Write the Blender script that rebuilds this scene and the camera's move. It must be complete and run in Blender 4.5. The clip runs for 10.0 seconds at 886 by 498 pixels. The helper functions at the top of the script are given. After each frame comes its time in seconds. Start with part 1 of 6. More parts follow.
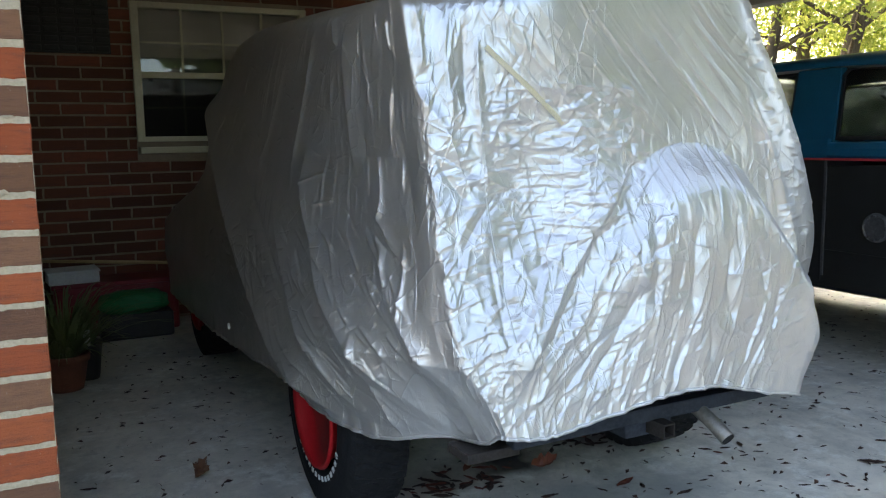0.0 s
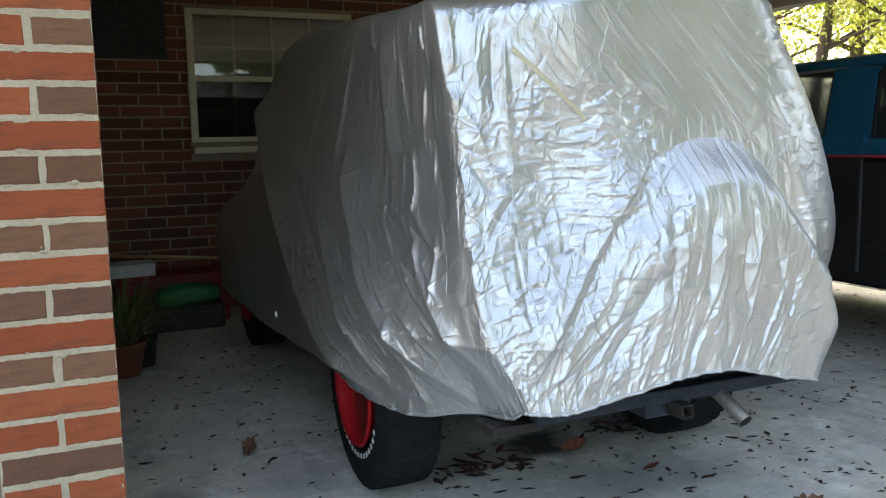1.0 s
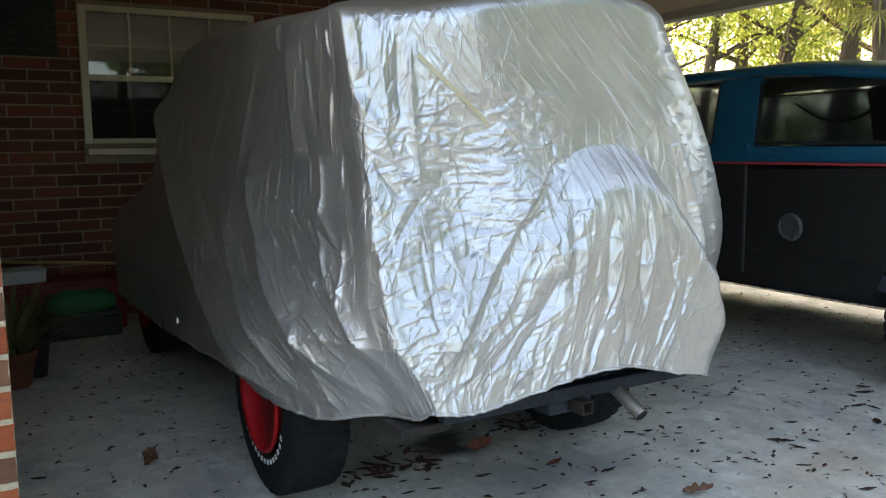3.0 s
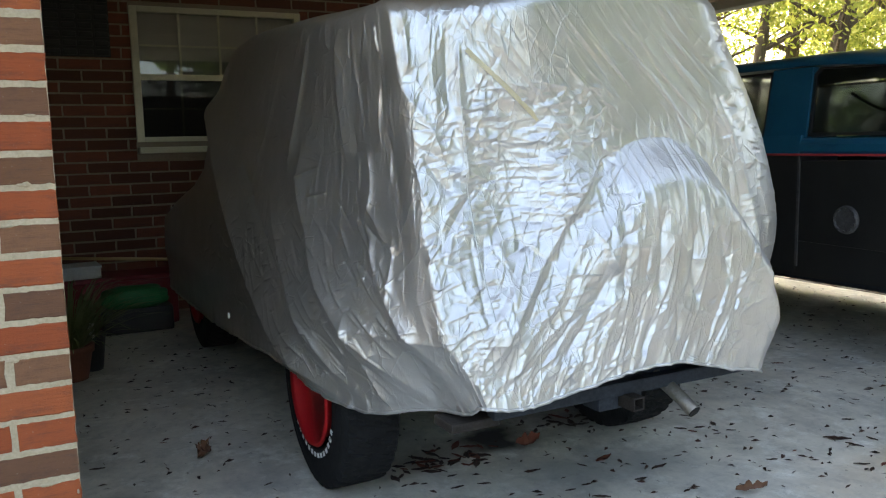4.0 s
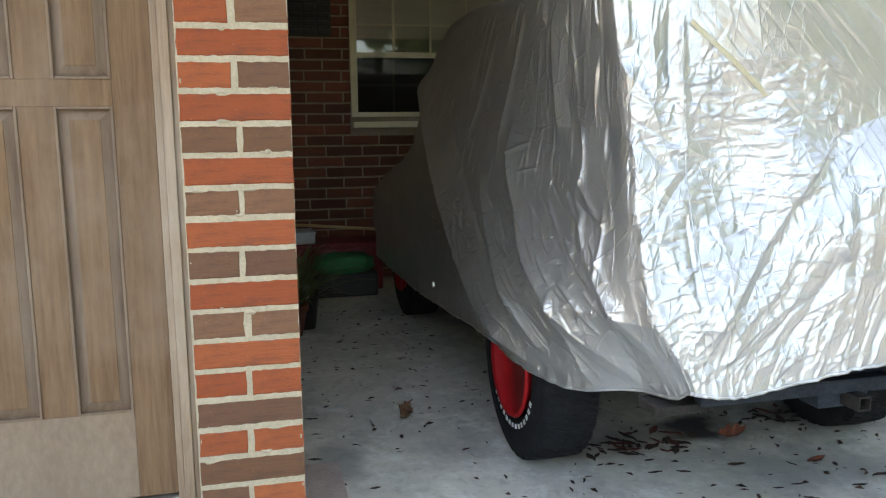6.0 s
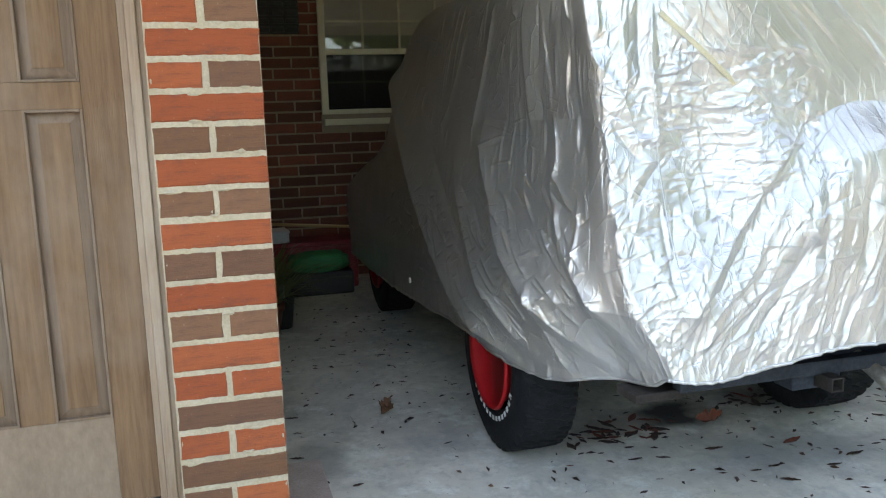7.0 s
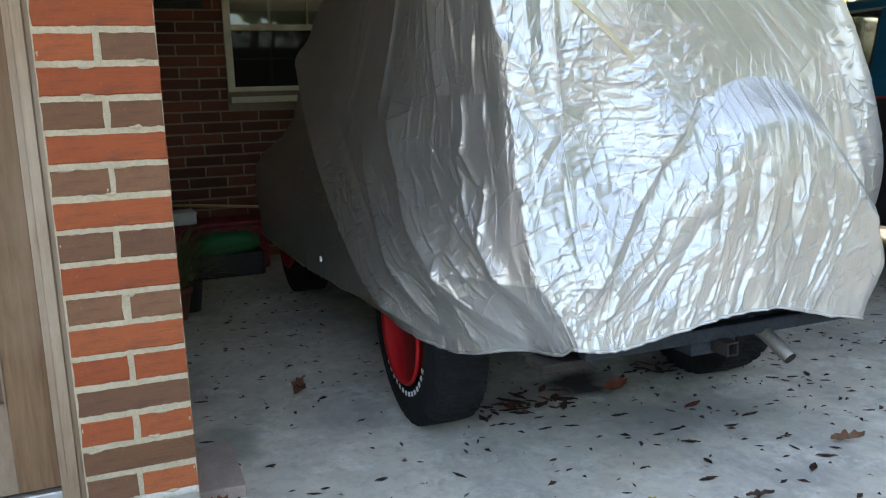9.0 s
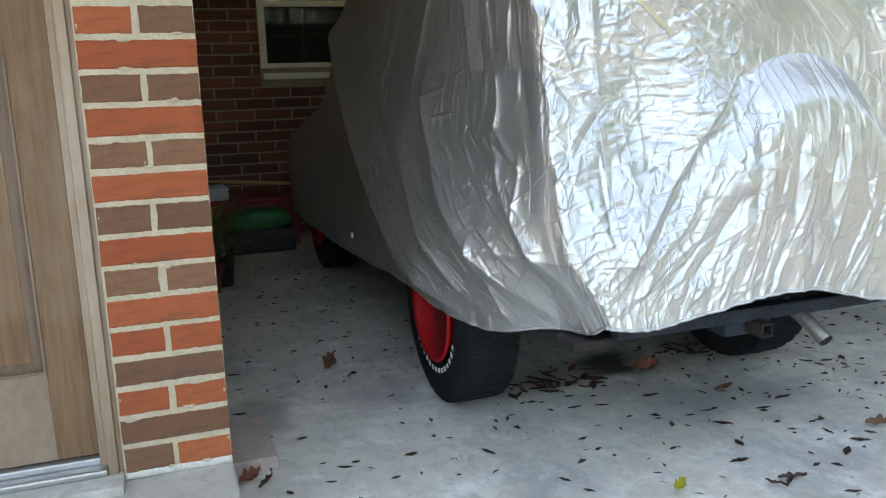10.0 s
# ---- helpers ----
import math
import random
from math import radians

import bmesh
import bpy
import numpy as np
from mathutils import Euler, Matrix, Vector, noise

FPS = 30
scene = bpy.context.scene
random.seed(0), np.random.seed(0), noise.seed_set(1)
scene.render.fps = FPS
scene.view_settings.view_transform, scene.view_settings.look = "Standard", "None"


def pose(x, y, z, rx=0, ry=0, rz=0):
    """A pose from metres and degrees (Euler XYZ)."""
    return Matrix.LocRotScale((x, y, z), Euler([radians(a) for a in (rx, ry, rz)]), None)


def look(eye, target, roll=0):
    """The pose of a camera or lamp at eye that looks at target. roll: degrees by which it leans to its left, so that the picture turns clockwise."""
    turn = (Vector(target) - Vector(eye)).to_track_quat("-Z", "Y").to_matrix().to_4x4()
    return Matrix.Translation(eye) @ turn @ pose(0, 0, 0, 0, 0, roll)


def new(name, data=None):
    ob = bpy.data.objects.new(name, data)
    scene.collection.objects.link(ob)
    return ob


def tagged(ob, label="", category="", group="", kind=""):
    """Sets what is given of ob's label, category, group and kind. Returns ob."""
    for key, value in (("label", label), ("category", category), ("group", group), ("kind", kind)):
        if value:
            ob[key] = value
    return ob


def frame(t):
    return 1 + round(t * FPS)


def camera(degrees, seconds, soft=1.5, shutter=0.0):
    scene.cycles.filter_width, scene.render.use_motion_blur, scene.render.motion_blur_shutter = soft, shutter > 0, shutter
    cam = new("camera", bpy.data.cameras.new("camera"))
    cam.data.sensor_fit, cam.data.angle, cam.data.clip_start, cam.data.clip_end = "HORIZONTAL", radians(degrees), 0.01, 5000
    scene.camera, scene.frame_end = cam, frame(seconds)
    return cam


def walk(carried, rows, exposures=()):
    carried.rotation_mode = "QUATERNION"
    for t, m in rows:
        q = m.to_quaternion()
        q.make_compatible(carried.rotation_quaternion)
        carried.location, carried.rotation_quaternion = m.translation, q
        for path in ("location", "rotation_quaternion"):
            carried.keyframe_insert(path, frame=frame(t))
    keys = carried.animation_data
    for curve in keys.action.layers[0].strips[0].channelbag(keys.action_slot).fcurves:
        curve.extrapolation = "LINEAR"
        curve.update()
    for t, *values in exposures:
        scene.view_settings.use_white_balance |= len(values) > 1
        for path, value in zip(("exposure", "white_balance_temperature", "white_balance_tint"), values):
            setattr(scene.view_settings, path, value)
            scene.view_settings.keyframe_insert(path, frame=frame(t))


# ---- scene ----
cam = camera(56.8, 10.0, 1.2)
PATH = [
    (0, (-0.014, -2.012, 1.26), (0.877, -0.24, 0.998), -1.0),
    (0.5, (0.0, -2.143, 1.252), (0.706, -0.291, 0.985), -0.6),
    (1, (-0.04, -2.178, 1.239), (0.747, -0.357, 0.985), -1.2),
    (1.5, (-0.087, -2.2, 1.233), (0.748, -0.4, 0.986), -1.4),
    (2, (-0.061, -2.204, 1.232), (0.948, -0.496, 0.977), -1.2),
    (2.5, (-0.057, -2.204, 1.241), (0.947, -0.492, 0.991), -0.8),
    (4, (-0.073, -2.193, 1.244), (0.828, -0.426, 0.984), -1.3),
    (4.5, (-0.081, -2.197, 1.241), (0.661, -0.357, 0.988), -1.5),
    (5, (-0.103, -2.196, 1.235), (0.484, -0.302, 0.971), -0.9),
    (5.5, (-0.118, -2.187, 1.233), (0.344, -0.263, 0.939), -0.6),
    (7, (-0.14, -2.191, 1.232), (0.386, -0.288, 0.917), -1.9),
    (7.5, (-0.132, -2.2, 1.227), (0.521, -0.336, 0.912), -2.4),
    (8, (-0.121, -2.194, 1.222), (0.626, -0.368, 0.894), -2.4),
    (8.5, (-0.115, -2.194, 1.224), (0.64, -0.375, 0.874), -2.3),
    (9, (-0.12, -2.198, 1.219), (0.596, -0.368, 0.849), -1.9),
    (9.5, (-0.129, -2.2, 1.214), (0.552, -0.36, 0.825), -1.7),
    (10, (-0.133, -2.192, 1.21), (0.515, -0.346, 0.793), -1.6),
]
walk(cam, [(t, look(eye, target, roll)) for t, eye, target, roll in PATH], [(0.0, 3.28, 7360, 6), (1.0, 3.32, 7700, 6), (2.5, 3.16, 7850, 5), (4.5, 3.38, 8100, 6), (5.5, 3.72, 8450, 7), (7.0, 3.78, 8150, 6), (8.0, 3.45, 7800, 4), (9.0, 3.46, 7700, 5), (10.0, 3.60, 8050, 5)])

# ---- light ----
world = bpy.data.worlds.new("world")
scene.world = world
world.use_nodes = True
wn = world.node_tree
sky = wn.nodes.new("ShaderNodeTexSky")
sky.sky_type = "NISHITA"
sky.sun_disc = False
SUN_AZ, SUN_EL = 6.0, 31.0          # degrees from +y towards +x, and above the horizon
sky.sun_elevation, sky.sun_rotation = radians(SUN_EL), radians(SUN_AZ)
sky.air_density, sky.dust_density, sky.ozone_density = 0.65, 6.0, 0.4
wn.links.new(sky.outputs["Color"], wn.nodes["Background"].inputs["Color"])
wn.nodes["Background"].inputs["Strength"].default_value = 0.15

sun = new("sun", bpy.data.lights.new("sun", "SUN"))
sun.data.energy, sun.data.angle, sun.data.color = 2.6, radians(0.6), (1.0, 0.95, 0.87)
sx, sy, sz = (math.sin(radians(SUN_AZ)) * math.cos(radians(SUN_EL)), math.cos(radians(SUN_AZ)) * math.cos(radians(SUN_EL)), math.sin(radians(SUN_EL)))
sun.matrix_world = look((sx * 50, sy * 50, sz * 50), (0, 0, 0))


# ---- materials ----
def material(name, base, rough=0.6, metal=0.0, spec=0.5):
    m = bpy.data.materials.new(name)
    m.use_nodes = True
    b = m.node_tree.nodes["Principled BSDF"]
    b.inputs["Base Color"].default_value = (*base, 1)
    b.inputs["Roughness"].default_value = rough
    b.inputs["Metallic"].default_value = metal
    b.inputs["Specular IOR Level"].default_value = spec
    return m


def coords(m):
    t = m.node_tree
    return t.nodes.new("ShaderNodeTexCoord").outputs["Object"]


def noise_node(m, scale, detail=6.0, rough=0.6, stretch=(1, 1, 1), distort=0.0):
    t = m.node_tree
    mp = t.nodes.new("ShaderNodeMapping")
    mp.inputs["Scale"].default_value = stretch
    t.links.new(coords(m), mp.inputs["Vector"])
    n = t.nodes.new("ShaderNodeTexNoise")
    n.inputs["Scale"].default_value = scale
    n.inputs["Detail"].default_value = detail
    n.inputs["Roughness"].default_value = rough
    n.inputs["Distortion"].default_value = distort
    t.links.new(mp.outputs["Vector"], n.inputs["Vector"])
    return n.outputs["Fac"]


def ramp(m, fac, stops):
    t = m.node_tree
    r = t.nodes.new("ShaderNodeValToRGB")
    while len(r.color_ramp.elements) < len(stops):
        r.color_ramp.elements.new(0.5)
    for e, (p, c) in zip(r.color_ramp.elements, stops):
        e.position, e.color = p, (*c, 1)
    t.links.new(fac, r.inputs["Fac"])
    return r.outputs["Color"]


def mix(m, a, b, fac, mode="MIX"):
    t = m.node_tree
    x = t.nodes.new("ShaderNodeMix")
    x.data_type, x.blend_type = "RGBA", mode
    for sock, v in ((x.inputs[0], fac), (x.inputs[6], a), (x.inputs[7], b)):
        if hasattr(v, "is_linked"):
            t.links.new(v, sock)
        elif isinstance(v, (int, float)):
            sock.default_value = v
        else:
            sock.default_value = (*v, 1)
    return x.outputs[2]


def bump(m, height, strength=0.3, distance=0.005):
    t = m.node_tree
    b = t.nodes.new("ShaderNodeBump")
    b.inputs["Strength"].default_value = strength
    b.inputs["Distance"].default_value = distance
    t.links.new(height, b.inputs["Height"])
    p = t.nodes["Principled BSDF"]
    if p.inputs["Normal"].is_linked:
        t.links.new(p.inputs["Normal"].links[0].from_socket, b.inputs["Normal"])
    t.links.new(b.outputs["Normal"], p.inputs["Normal"])


def plug(m, socket, out):
    m.node_tree.links.new(out, m.node_tree.nodes["Principled BSDF"].inputs[socket])


def per_object(m):
    return m.node_tree.nodes.new("ShaderNodeObjectInfo").outputs["Random"]


def worn(name, dark, light, rough=0.7, metal=0.0, scale=8.0, grain=120.0, relief=0.25, stretch=(1, 1, 1), spec=0.4):
    """Two-scale variation between two colours with a fine grain."""
    m = material(name, light, rough, metal, spec)
    big = ramp(m, noise_node(m, scale, 8, 0.65, stretch), [(0.3, dark), (0.7, light)])
    fine = noise_node(m, grain, 3, 0.6, stretch)
    col = mix(m, big, ramp(m, fine, [(0.3, tuple(c * 0.72 for c in dark)), (0.75, tuple(min(1, c * 1.12) for c in light))]), 0.35)
    plug(m, "Base Color", col)
    bump(m, fine, relief, 0.003)
    return m


def brick_material(name, dark, light):
    m = material(name, light, 0.85, 0, 0.25)
    shade = ramp(m, per_object(m), [(0.0, dark), (1.0, light)])
    stain = noise_node(m, 22, 8, 0.7, (0.5, 1, 1.6))
    col = mix(m, shade, (0.09, 0.055, 0.05), ramp(m, stain, [(0.48, (0, 0, 0)), (0.78, (0.75, 0.75, 0.75))]))
    score = noise_node(m, 130, 5, 0.7, (0.16, 1, 2.6))
    col = mix(m, col, (0.07, 0.035, 0.028), ramp(m, score, [(0.54, (0, 0, 0)), (0.72, (0.34, 0.34, 0.34))]))
    lime = noise_node(m, 60, 6, 0.75)
    col = mix(m, col, (0.6, 0.52, 0.44), ramp(m, lime, [(0.62, (0, 0, 0)), (0.78, (0.55, 0.55, 0.55))]))
    plug(m, "Base Color", col)
    bump(m, noise_node(m, 45, 8, 0.7, (0.25, 1, 2.6)), 0.65, 0.010)
    bump(m, noise_node(m, 220, 3, 0.6), 0.35, 0.002)
    return m


M_BRICK_RED = brick_material("brick_red", (0.36, 0.088, 0.036), (0.47, 0.138, 0.056))
M_BRICK_BROWN = brick_material("brick_brown", (0.19, 0.094, 0.052), (0.26, 0.130, 0.074))
M_BRICK_PURPLE = brick_material("brick_purple", (0.165, 0.082, 0.050), (0.22, 0.112, 0.066))
# house brick and dim mortar: darker copies, the carport's shade is in the colour
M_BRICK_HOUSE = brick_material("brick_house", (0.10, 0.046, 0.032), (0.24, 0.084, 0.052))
M_MORTAR = worn("mortar", (0.41, 0.335, 0.225), (0.60, 0.515, 0.38), 0.9, 0, 14, 150, 0.6)
M_MORTAR_DIM = worn("mortar_shaded", (0.24, 0.19, 0.14), (0.37, 0.30, 0.23), 0.9, 0, 10, 150, 0.5)


def concrete(name, tone, stains=()):
    m = material(name, (0.4, 0.4, 0.39), 0.75, 0, 0.35)
    dark, light = [tuple(tone * v for v in c) for c in ((0.31, 0.295, 0.26), (0.53, 0.508, 0.448))]
    base = ramp(m, noise_node(m, 1.6, 9, 0.66, (1, 1, 1), 0.15), [(0.28, dark), (0.72, light)])
    blotch = noise_node(m, 1.3, 8, 0.7, (1.3, 0.8, 1), 0.2)
    base = mix(m, base, tuple(tone * v for v in (0.22, 0.225, 0.215)), ramp(m, blotch, [(0.48, (0, 0, 0)), (0.66, (0.8, 0.8, 0.8))]))
    chalk = noise_node(m, 4.5, 9, 0.75, (1, 1, 1), 0.2)
    base = mix(m, base, tuple(tone * v for v in (0.59, 0.60, 0.57)), ramp(m, chalk, [(0.52, (0, 0, 0)), (0.68, (0.7, 0.7, 0.7))]))
    rusty = noise_node(m, 1.1, 8, 0.7, (1, 1.4, 1), 0.3)
    base = mix(m, base, tuple(tone * v for v in (0.42, 0.36, 0.28)), ramp(m, rusty, [(0.54, (0, 0, 0)), (0.72, (0.55, 0.55, 0.55))]))
    mottle = noise_node(m, 17, 7, 0.72, (1, 1, 1), 0.4)
    base = mix(m, base, tuple(tone * v for v in (0.20, 0.20, 0.19)), ramp(m, mottle, [(0.50, (0, 0, 0)), (0.72, (0.55, 0.55, 0.55))]))
    specks = noise_node(m, 95, 3, 0.6)
    base = mix(m, base, (0.09, 0.085, 0.075), ramp(m, specks, [(0.66, (0, 0, 0)), (0.76, (0.65, 0.65, 0.65))]))
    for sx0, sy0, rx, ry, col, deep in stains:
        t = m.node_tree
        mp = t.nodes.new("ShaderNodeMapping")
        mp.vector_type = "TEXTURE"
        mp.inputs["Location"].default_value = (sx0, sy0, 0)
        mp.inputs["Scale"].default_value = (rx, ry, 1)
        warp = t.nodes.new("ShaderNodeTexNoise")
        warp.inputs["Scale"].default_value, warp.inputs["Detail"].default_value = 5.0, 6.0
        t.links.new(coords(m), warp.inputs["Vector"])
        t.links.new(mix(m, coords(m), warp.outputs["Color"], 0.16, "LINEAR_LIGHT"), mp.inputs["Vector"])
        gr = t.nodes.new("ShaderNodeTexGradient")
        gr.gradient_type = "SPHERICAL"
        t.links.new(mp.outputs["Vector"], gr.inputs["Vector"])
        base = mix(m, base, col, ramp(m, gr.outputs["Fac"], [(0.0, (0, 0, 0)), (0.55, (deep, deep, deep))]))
    plug(m, "Base Color", base)
    bump(m, noise_node(m, 70, 6, 0.7), 0.25, 0.003)
    return m


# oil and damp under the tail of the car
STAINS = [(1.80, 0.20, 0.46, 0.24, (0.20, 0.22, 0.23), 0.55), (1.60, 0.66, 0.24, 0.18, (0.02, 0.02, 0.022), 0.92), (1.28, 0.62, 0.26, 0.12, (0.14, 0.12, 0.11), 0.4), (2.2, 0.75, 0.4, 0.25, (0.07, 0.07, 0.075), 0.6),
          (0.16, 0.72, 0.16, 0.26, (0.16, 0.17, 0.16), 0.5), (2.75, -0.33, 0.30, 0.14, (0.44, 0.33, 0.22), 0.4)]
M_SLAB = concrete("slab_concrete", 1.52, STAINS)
M_STEP = concrete("step_concrete", 1.15)
M_PAVER = worn("paver", (0.36, 0.28, 0.25), (0.52, 0.43, 0.39), 0.85, 0, 12, 120, 0.4)


def wood_material(name, dark, light, bleach, along=2):
    """Weathered timber with its grain along one axis."""
    m = material(name, light, 0.7, 0, 0.3)
    st = [7.0, 7.0, 7.0]
    st[along] = 0.45
    grain = noise_node(m, 9, 8, 0.65, tuple(st), 0.4)
    col = ramp(m, grain, [(0.3, dark), (0.68, light)])
    fade = noise_node(m, 2.6, 6, 0.6, (1, 1, 0.7))
    col = mix(m, col, bleach, ramp(m, fade, [(0.42, (0, 0, 0)), (0.66, (0.75, 0.75, 0.75))]))
    fine = noise_node(m, 60, 3, 0.6, tuple(st))
    col = mix(m, col, tuple(0.5 * c for c in dark), ramp(m, fine, [(0.62, (0, 0, 0)), (0.8, (0.45, 0.45, 0.45))]))
    plug(m, "Base Color", col)
    bump(m, fine, 0.3, 0.002)
    return m


M_DOOR = wood_material("door_wood", (0.145, 0.080, 0.041), (0.245, 0.146, 0.080), (0.28, 0.200, 0.138))
M_DOOR_GREY = wood_material("door_moulding", (0.165, 0.108, 0.072), (0.25, 0.175, 0.122), (0.30, 0.228, 0.170))
M_ALU_DULL = worn("bleached_wood", (0.225, 0.155, 0.105), (0.32, 0.235, 0.165), 0.75, 0, 5, 60, 0.15, (1, 1, 0.5))
M_TRIM = wood_material("trim_wood", (0.24, 0.16, 0.105), (0.40, 0.29, 0.20), (0.45, 0.37, 0.29))
M_POLE = wood_material("pole_wood", (0.36, 0.24, 0.10), (0.52, 0.38, 0.18), (0.5, 0.4, 0.22), 0)
M_FRAME = worn("window_paint", (0.62, 0.58, 0.42), (0.74, 0.70, 0.54), 0.5, 0, 20, 160, 0.15)
M_CEILING = worn("ceiling_paint", (0.52, 0.43, 0.31), (0.64, 0.54, 0.41), 0.75, 0, 2.5, 60, 0.2)
M_FASCIA = worn("fascia_paint", (0.56, 0.53, 0.46), (0.68, 0.65, 0.57), 0.6, 0, 5, 90, 0.2)
M_SHINGLE = worn("shingle", (0.07, 0.065, 0.06), (0.16, 0.15, 0.14), 0.95, 0, 6, 80, 0.5)
M_PLASTER = worn("plaster", (0.34, 0.31, 0.27), (0.46, 0.42, 0.37), 0.85, 0, 3, 80, 0.2)
M_PANELLING = worn("brown_boards", (0.19, 0.145, 0.068), (0.28, 0.215, 0.108), 0.75, 0, 3, 80, 0.2, (1, 1, 0.2))
M_VENT = worn("vent_block", (0.018, 0.02, 0.022), (0.045, 0.047, 0.05), 0.55, 0, 20, 120, 0.3)
M_ALU = worn("aluminium", (0.42, 0.42, 0.42), (0.62, 0.62, 0.61), 0.42, 0.9, 30, 200, 0.1, (0.2, 1, 1))


def glass_material(name, tint=(0.9, 0.95, 0.93), rough=0.0):
    m = material(name, tint, rough, 0, 0.5)
    b = m.node_tree.nodes["Principled BSDF"]
    b.inputs["Transmission Weight"].default_value = 1.0
    b.inputs["IOR"].default_value = 1.5
    return m


M_GLASS = glass_material("window_glass")
M_SHADE = worn("window_shade", (0.56, 0.48, 0.42), (0.72, 0.63, 0.55), 0.8, 0, 6, 120, 0.2, (0.3, 1, 3))
M_SCREEN = worn("insect_screen", (0.018, 0.018, 0.018), (0.035, 0.034, 0.032), 0.85, 0, 30, 300, 0.2, (1, 1, 1), 0.1)
M_SCREEN.node_tree.nodes["Principled BSDF"].inputs["Alpha"].default_value = 0.42
M_TINT = glass_material("tinted_glass", (0.19, 0.235, 0.275), 0.04)


def cover_material():
    """Silver-coated fabric: a soft metallic sheen, dusty patches and a web of thin sharp creases."""
    m = material("silver_fabric", (0.66, 0.66, 0.655), 0.36, 0.85, 0.5)
    dust = noise_node(m, 3.2, 7, 0.65)
    col = ramp(m, dust, [(0.3, (0.56, 0.56, 0.55)), (0.7, (0.69, 0.692, 0.69))])
    scuff = noise_node(m, 34, 6, 0.7)
    col = mix(m, col, (0.44, 0.43, 0.41), ramp(m, scuff, [(0.6, (0, 0, 0)), (0.8, (0.4, 0.4, 0.4))]))
    plug(m, "Base Color", col)
    plug(m, "Roughness", ramp(m, noise_node(m, 9, 6, 0.6), [(0.3, (0.44, 0.44, 0.44)), (0.75, (0.53, 0.53, 0.53))]))
    t = m.node_tree

    def turned(rot, stretch):
        mp = t.nodes.new("ShaderNodeMapping")
        mp.inputs["Rotation"].default_value = [radians(a) for a in rot]
        mp.inputs["Scale"].default_value = stretch
        t.links.new(coords(m), mp.inputs["Vector"])
        return mp.outputs["Vector"]

    def grain(vec, scale, detail=1.0):
        n = t.nodes.new("ShaderNodeTexNoise")
        n.inputs["Scale"].default_value, n.inputs["Detail"].default_value = scale, detail
        t.links.new(vec, n.inputs["Vector"])
        return n.outputs["Fac"]

    # the tail is crumpled, the flank is drawn tight
    cut = t.nodes.new("ShaderNodeSeparateXYZ")
    half = t.nodes.new("ShaderNodeMapping")
    half.inputs["Scale"].default_value = (0.5, 0.5, 0.5)
    t.links.new(coords(m), half.inputs["Vector"])
    t.links.new(half.outputs["Vector"], cut.inputs[0])
    slack = ramp(m, cut.outputs[0], [(0.44, (0.8, 0.8, 0.8)), (0.50, (1, 1, 1))])
    high = ramp(m, cut.outputs[2], [(0.62, (1, 1, 1)), (0.68, (0.3, 0.3, 0.3))])
    near = ramp(m, cut.outputs[0], [(0.66, (1, 1, 1)), (0.75, (0, 0, 0))])
    slack = mix(m, slack, mix(m, high, (1, 1, 1), near), 1.0, "MULTIPLY")

    def crease(line, rot, often, strength, lift):
        fade = ramp(m, grain(turned(rot, (1, 1, 1)), often), [(0.46, (0, 0, 0)), (0.58, (1, 1, 1))])
        bump(m, mix(m, mix(m, line, fade, 1.0, "MULTIPLY"), slack, 1.0, "MULTIPLY"), strength, lift)

    # straight creases that meet, as in crumpled paper
    for rot, scale, wide, strength, lift in (((15, 35, 0), 11.0, 0.026, 0.55, 0.0026), ((0, -20, 25), 19.0, 0.036, 0.55, 0.0018), ((20, 12, 0), 33.0, 0.06, 0.5, 0.0012), ((-12, 28, 40), 52.0, 0.08, 0.4, 0.0008)):
        vor = t.nodes.new("ShaderNodeTexVoronoi")
        vor.feature = "DISTANCE_TO_EDGE"
        vor.inputs["Scale"].default_value = scale
        t.links.new(turned(rot, (1.0, 1.0, 0.48)), vor.inputs["Vector"])
        crease(ramp(m, vor.outputs["Distance"], [(0.0, (1, 1, 1)), (wide, (0.15, 0.15, 0.15)), (3 * wide, (0, 0, 0))]), rot, 3.0 + 0.22 * scale, strength, lift)
    # soft pillows between the creases
    bump(m, grain(turned((0, 33, 0), (1, 1, 0.6)), 22.0, 2.0), 0.07, 0.004)
    bump(m, noise_node(m, 300, 3, 0.55), 0.08, 0.001)
    # a thin shiny coat over the dull weave
    shine = t.nodes.new("ShaderNodeBsdfAnisotropic")
    shine.inputs["Roughness"].default_value = 0.19
    t.links.new(col, shine.inputs["Color"])
    t.links.new(t.nodes["Principled BSDF"].inputs["Normal"].links[0].from_socket, shine.inputs["Normal"])
    both = t.nodes.new("ShaderNodeMixShader")
    both.inputs["Fac"].default_value = 0.30
    t.links.new(t.nodes["Principled BSDF"].outputs[0], both.inputs[1])
    t.links.new(shine.outputs[0], both.inputs[2])
    t.links.new(both.outputs[0], t.nodes["Material Output"].inputs["Surface"])
    return m


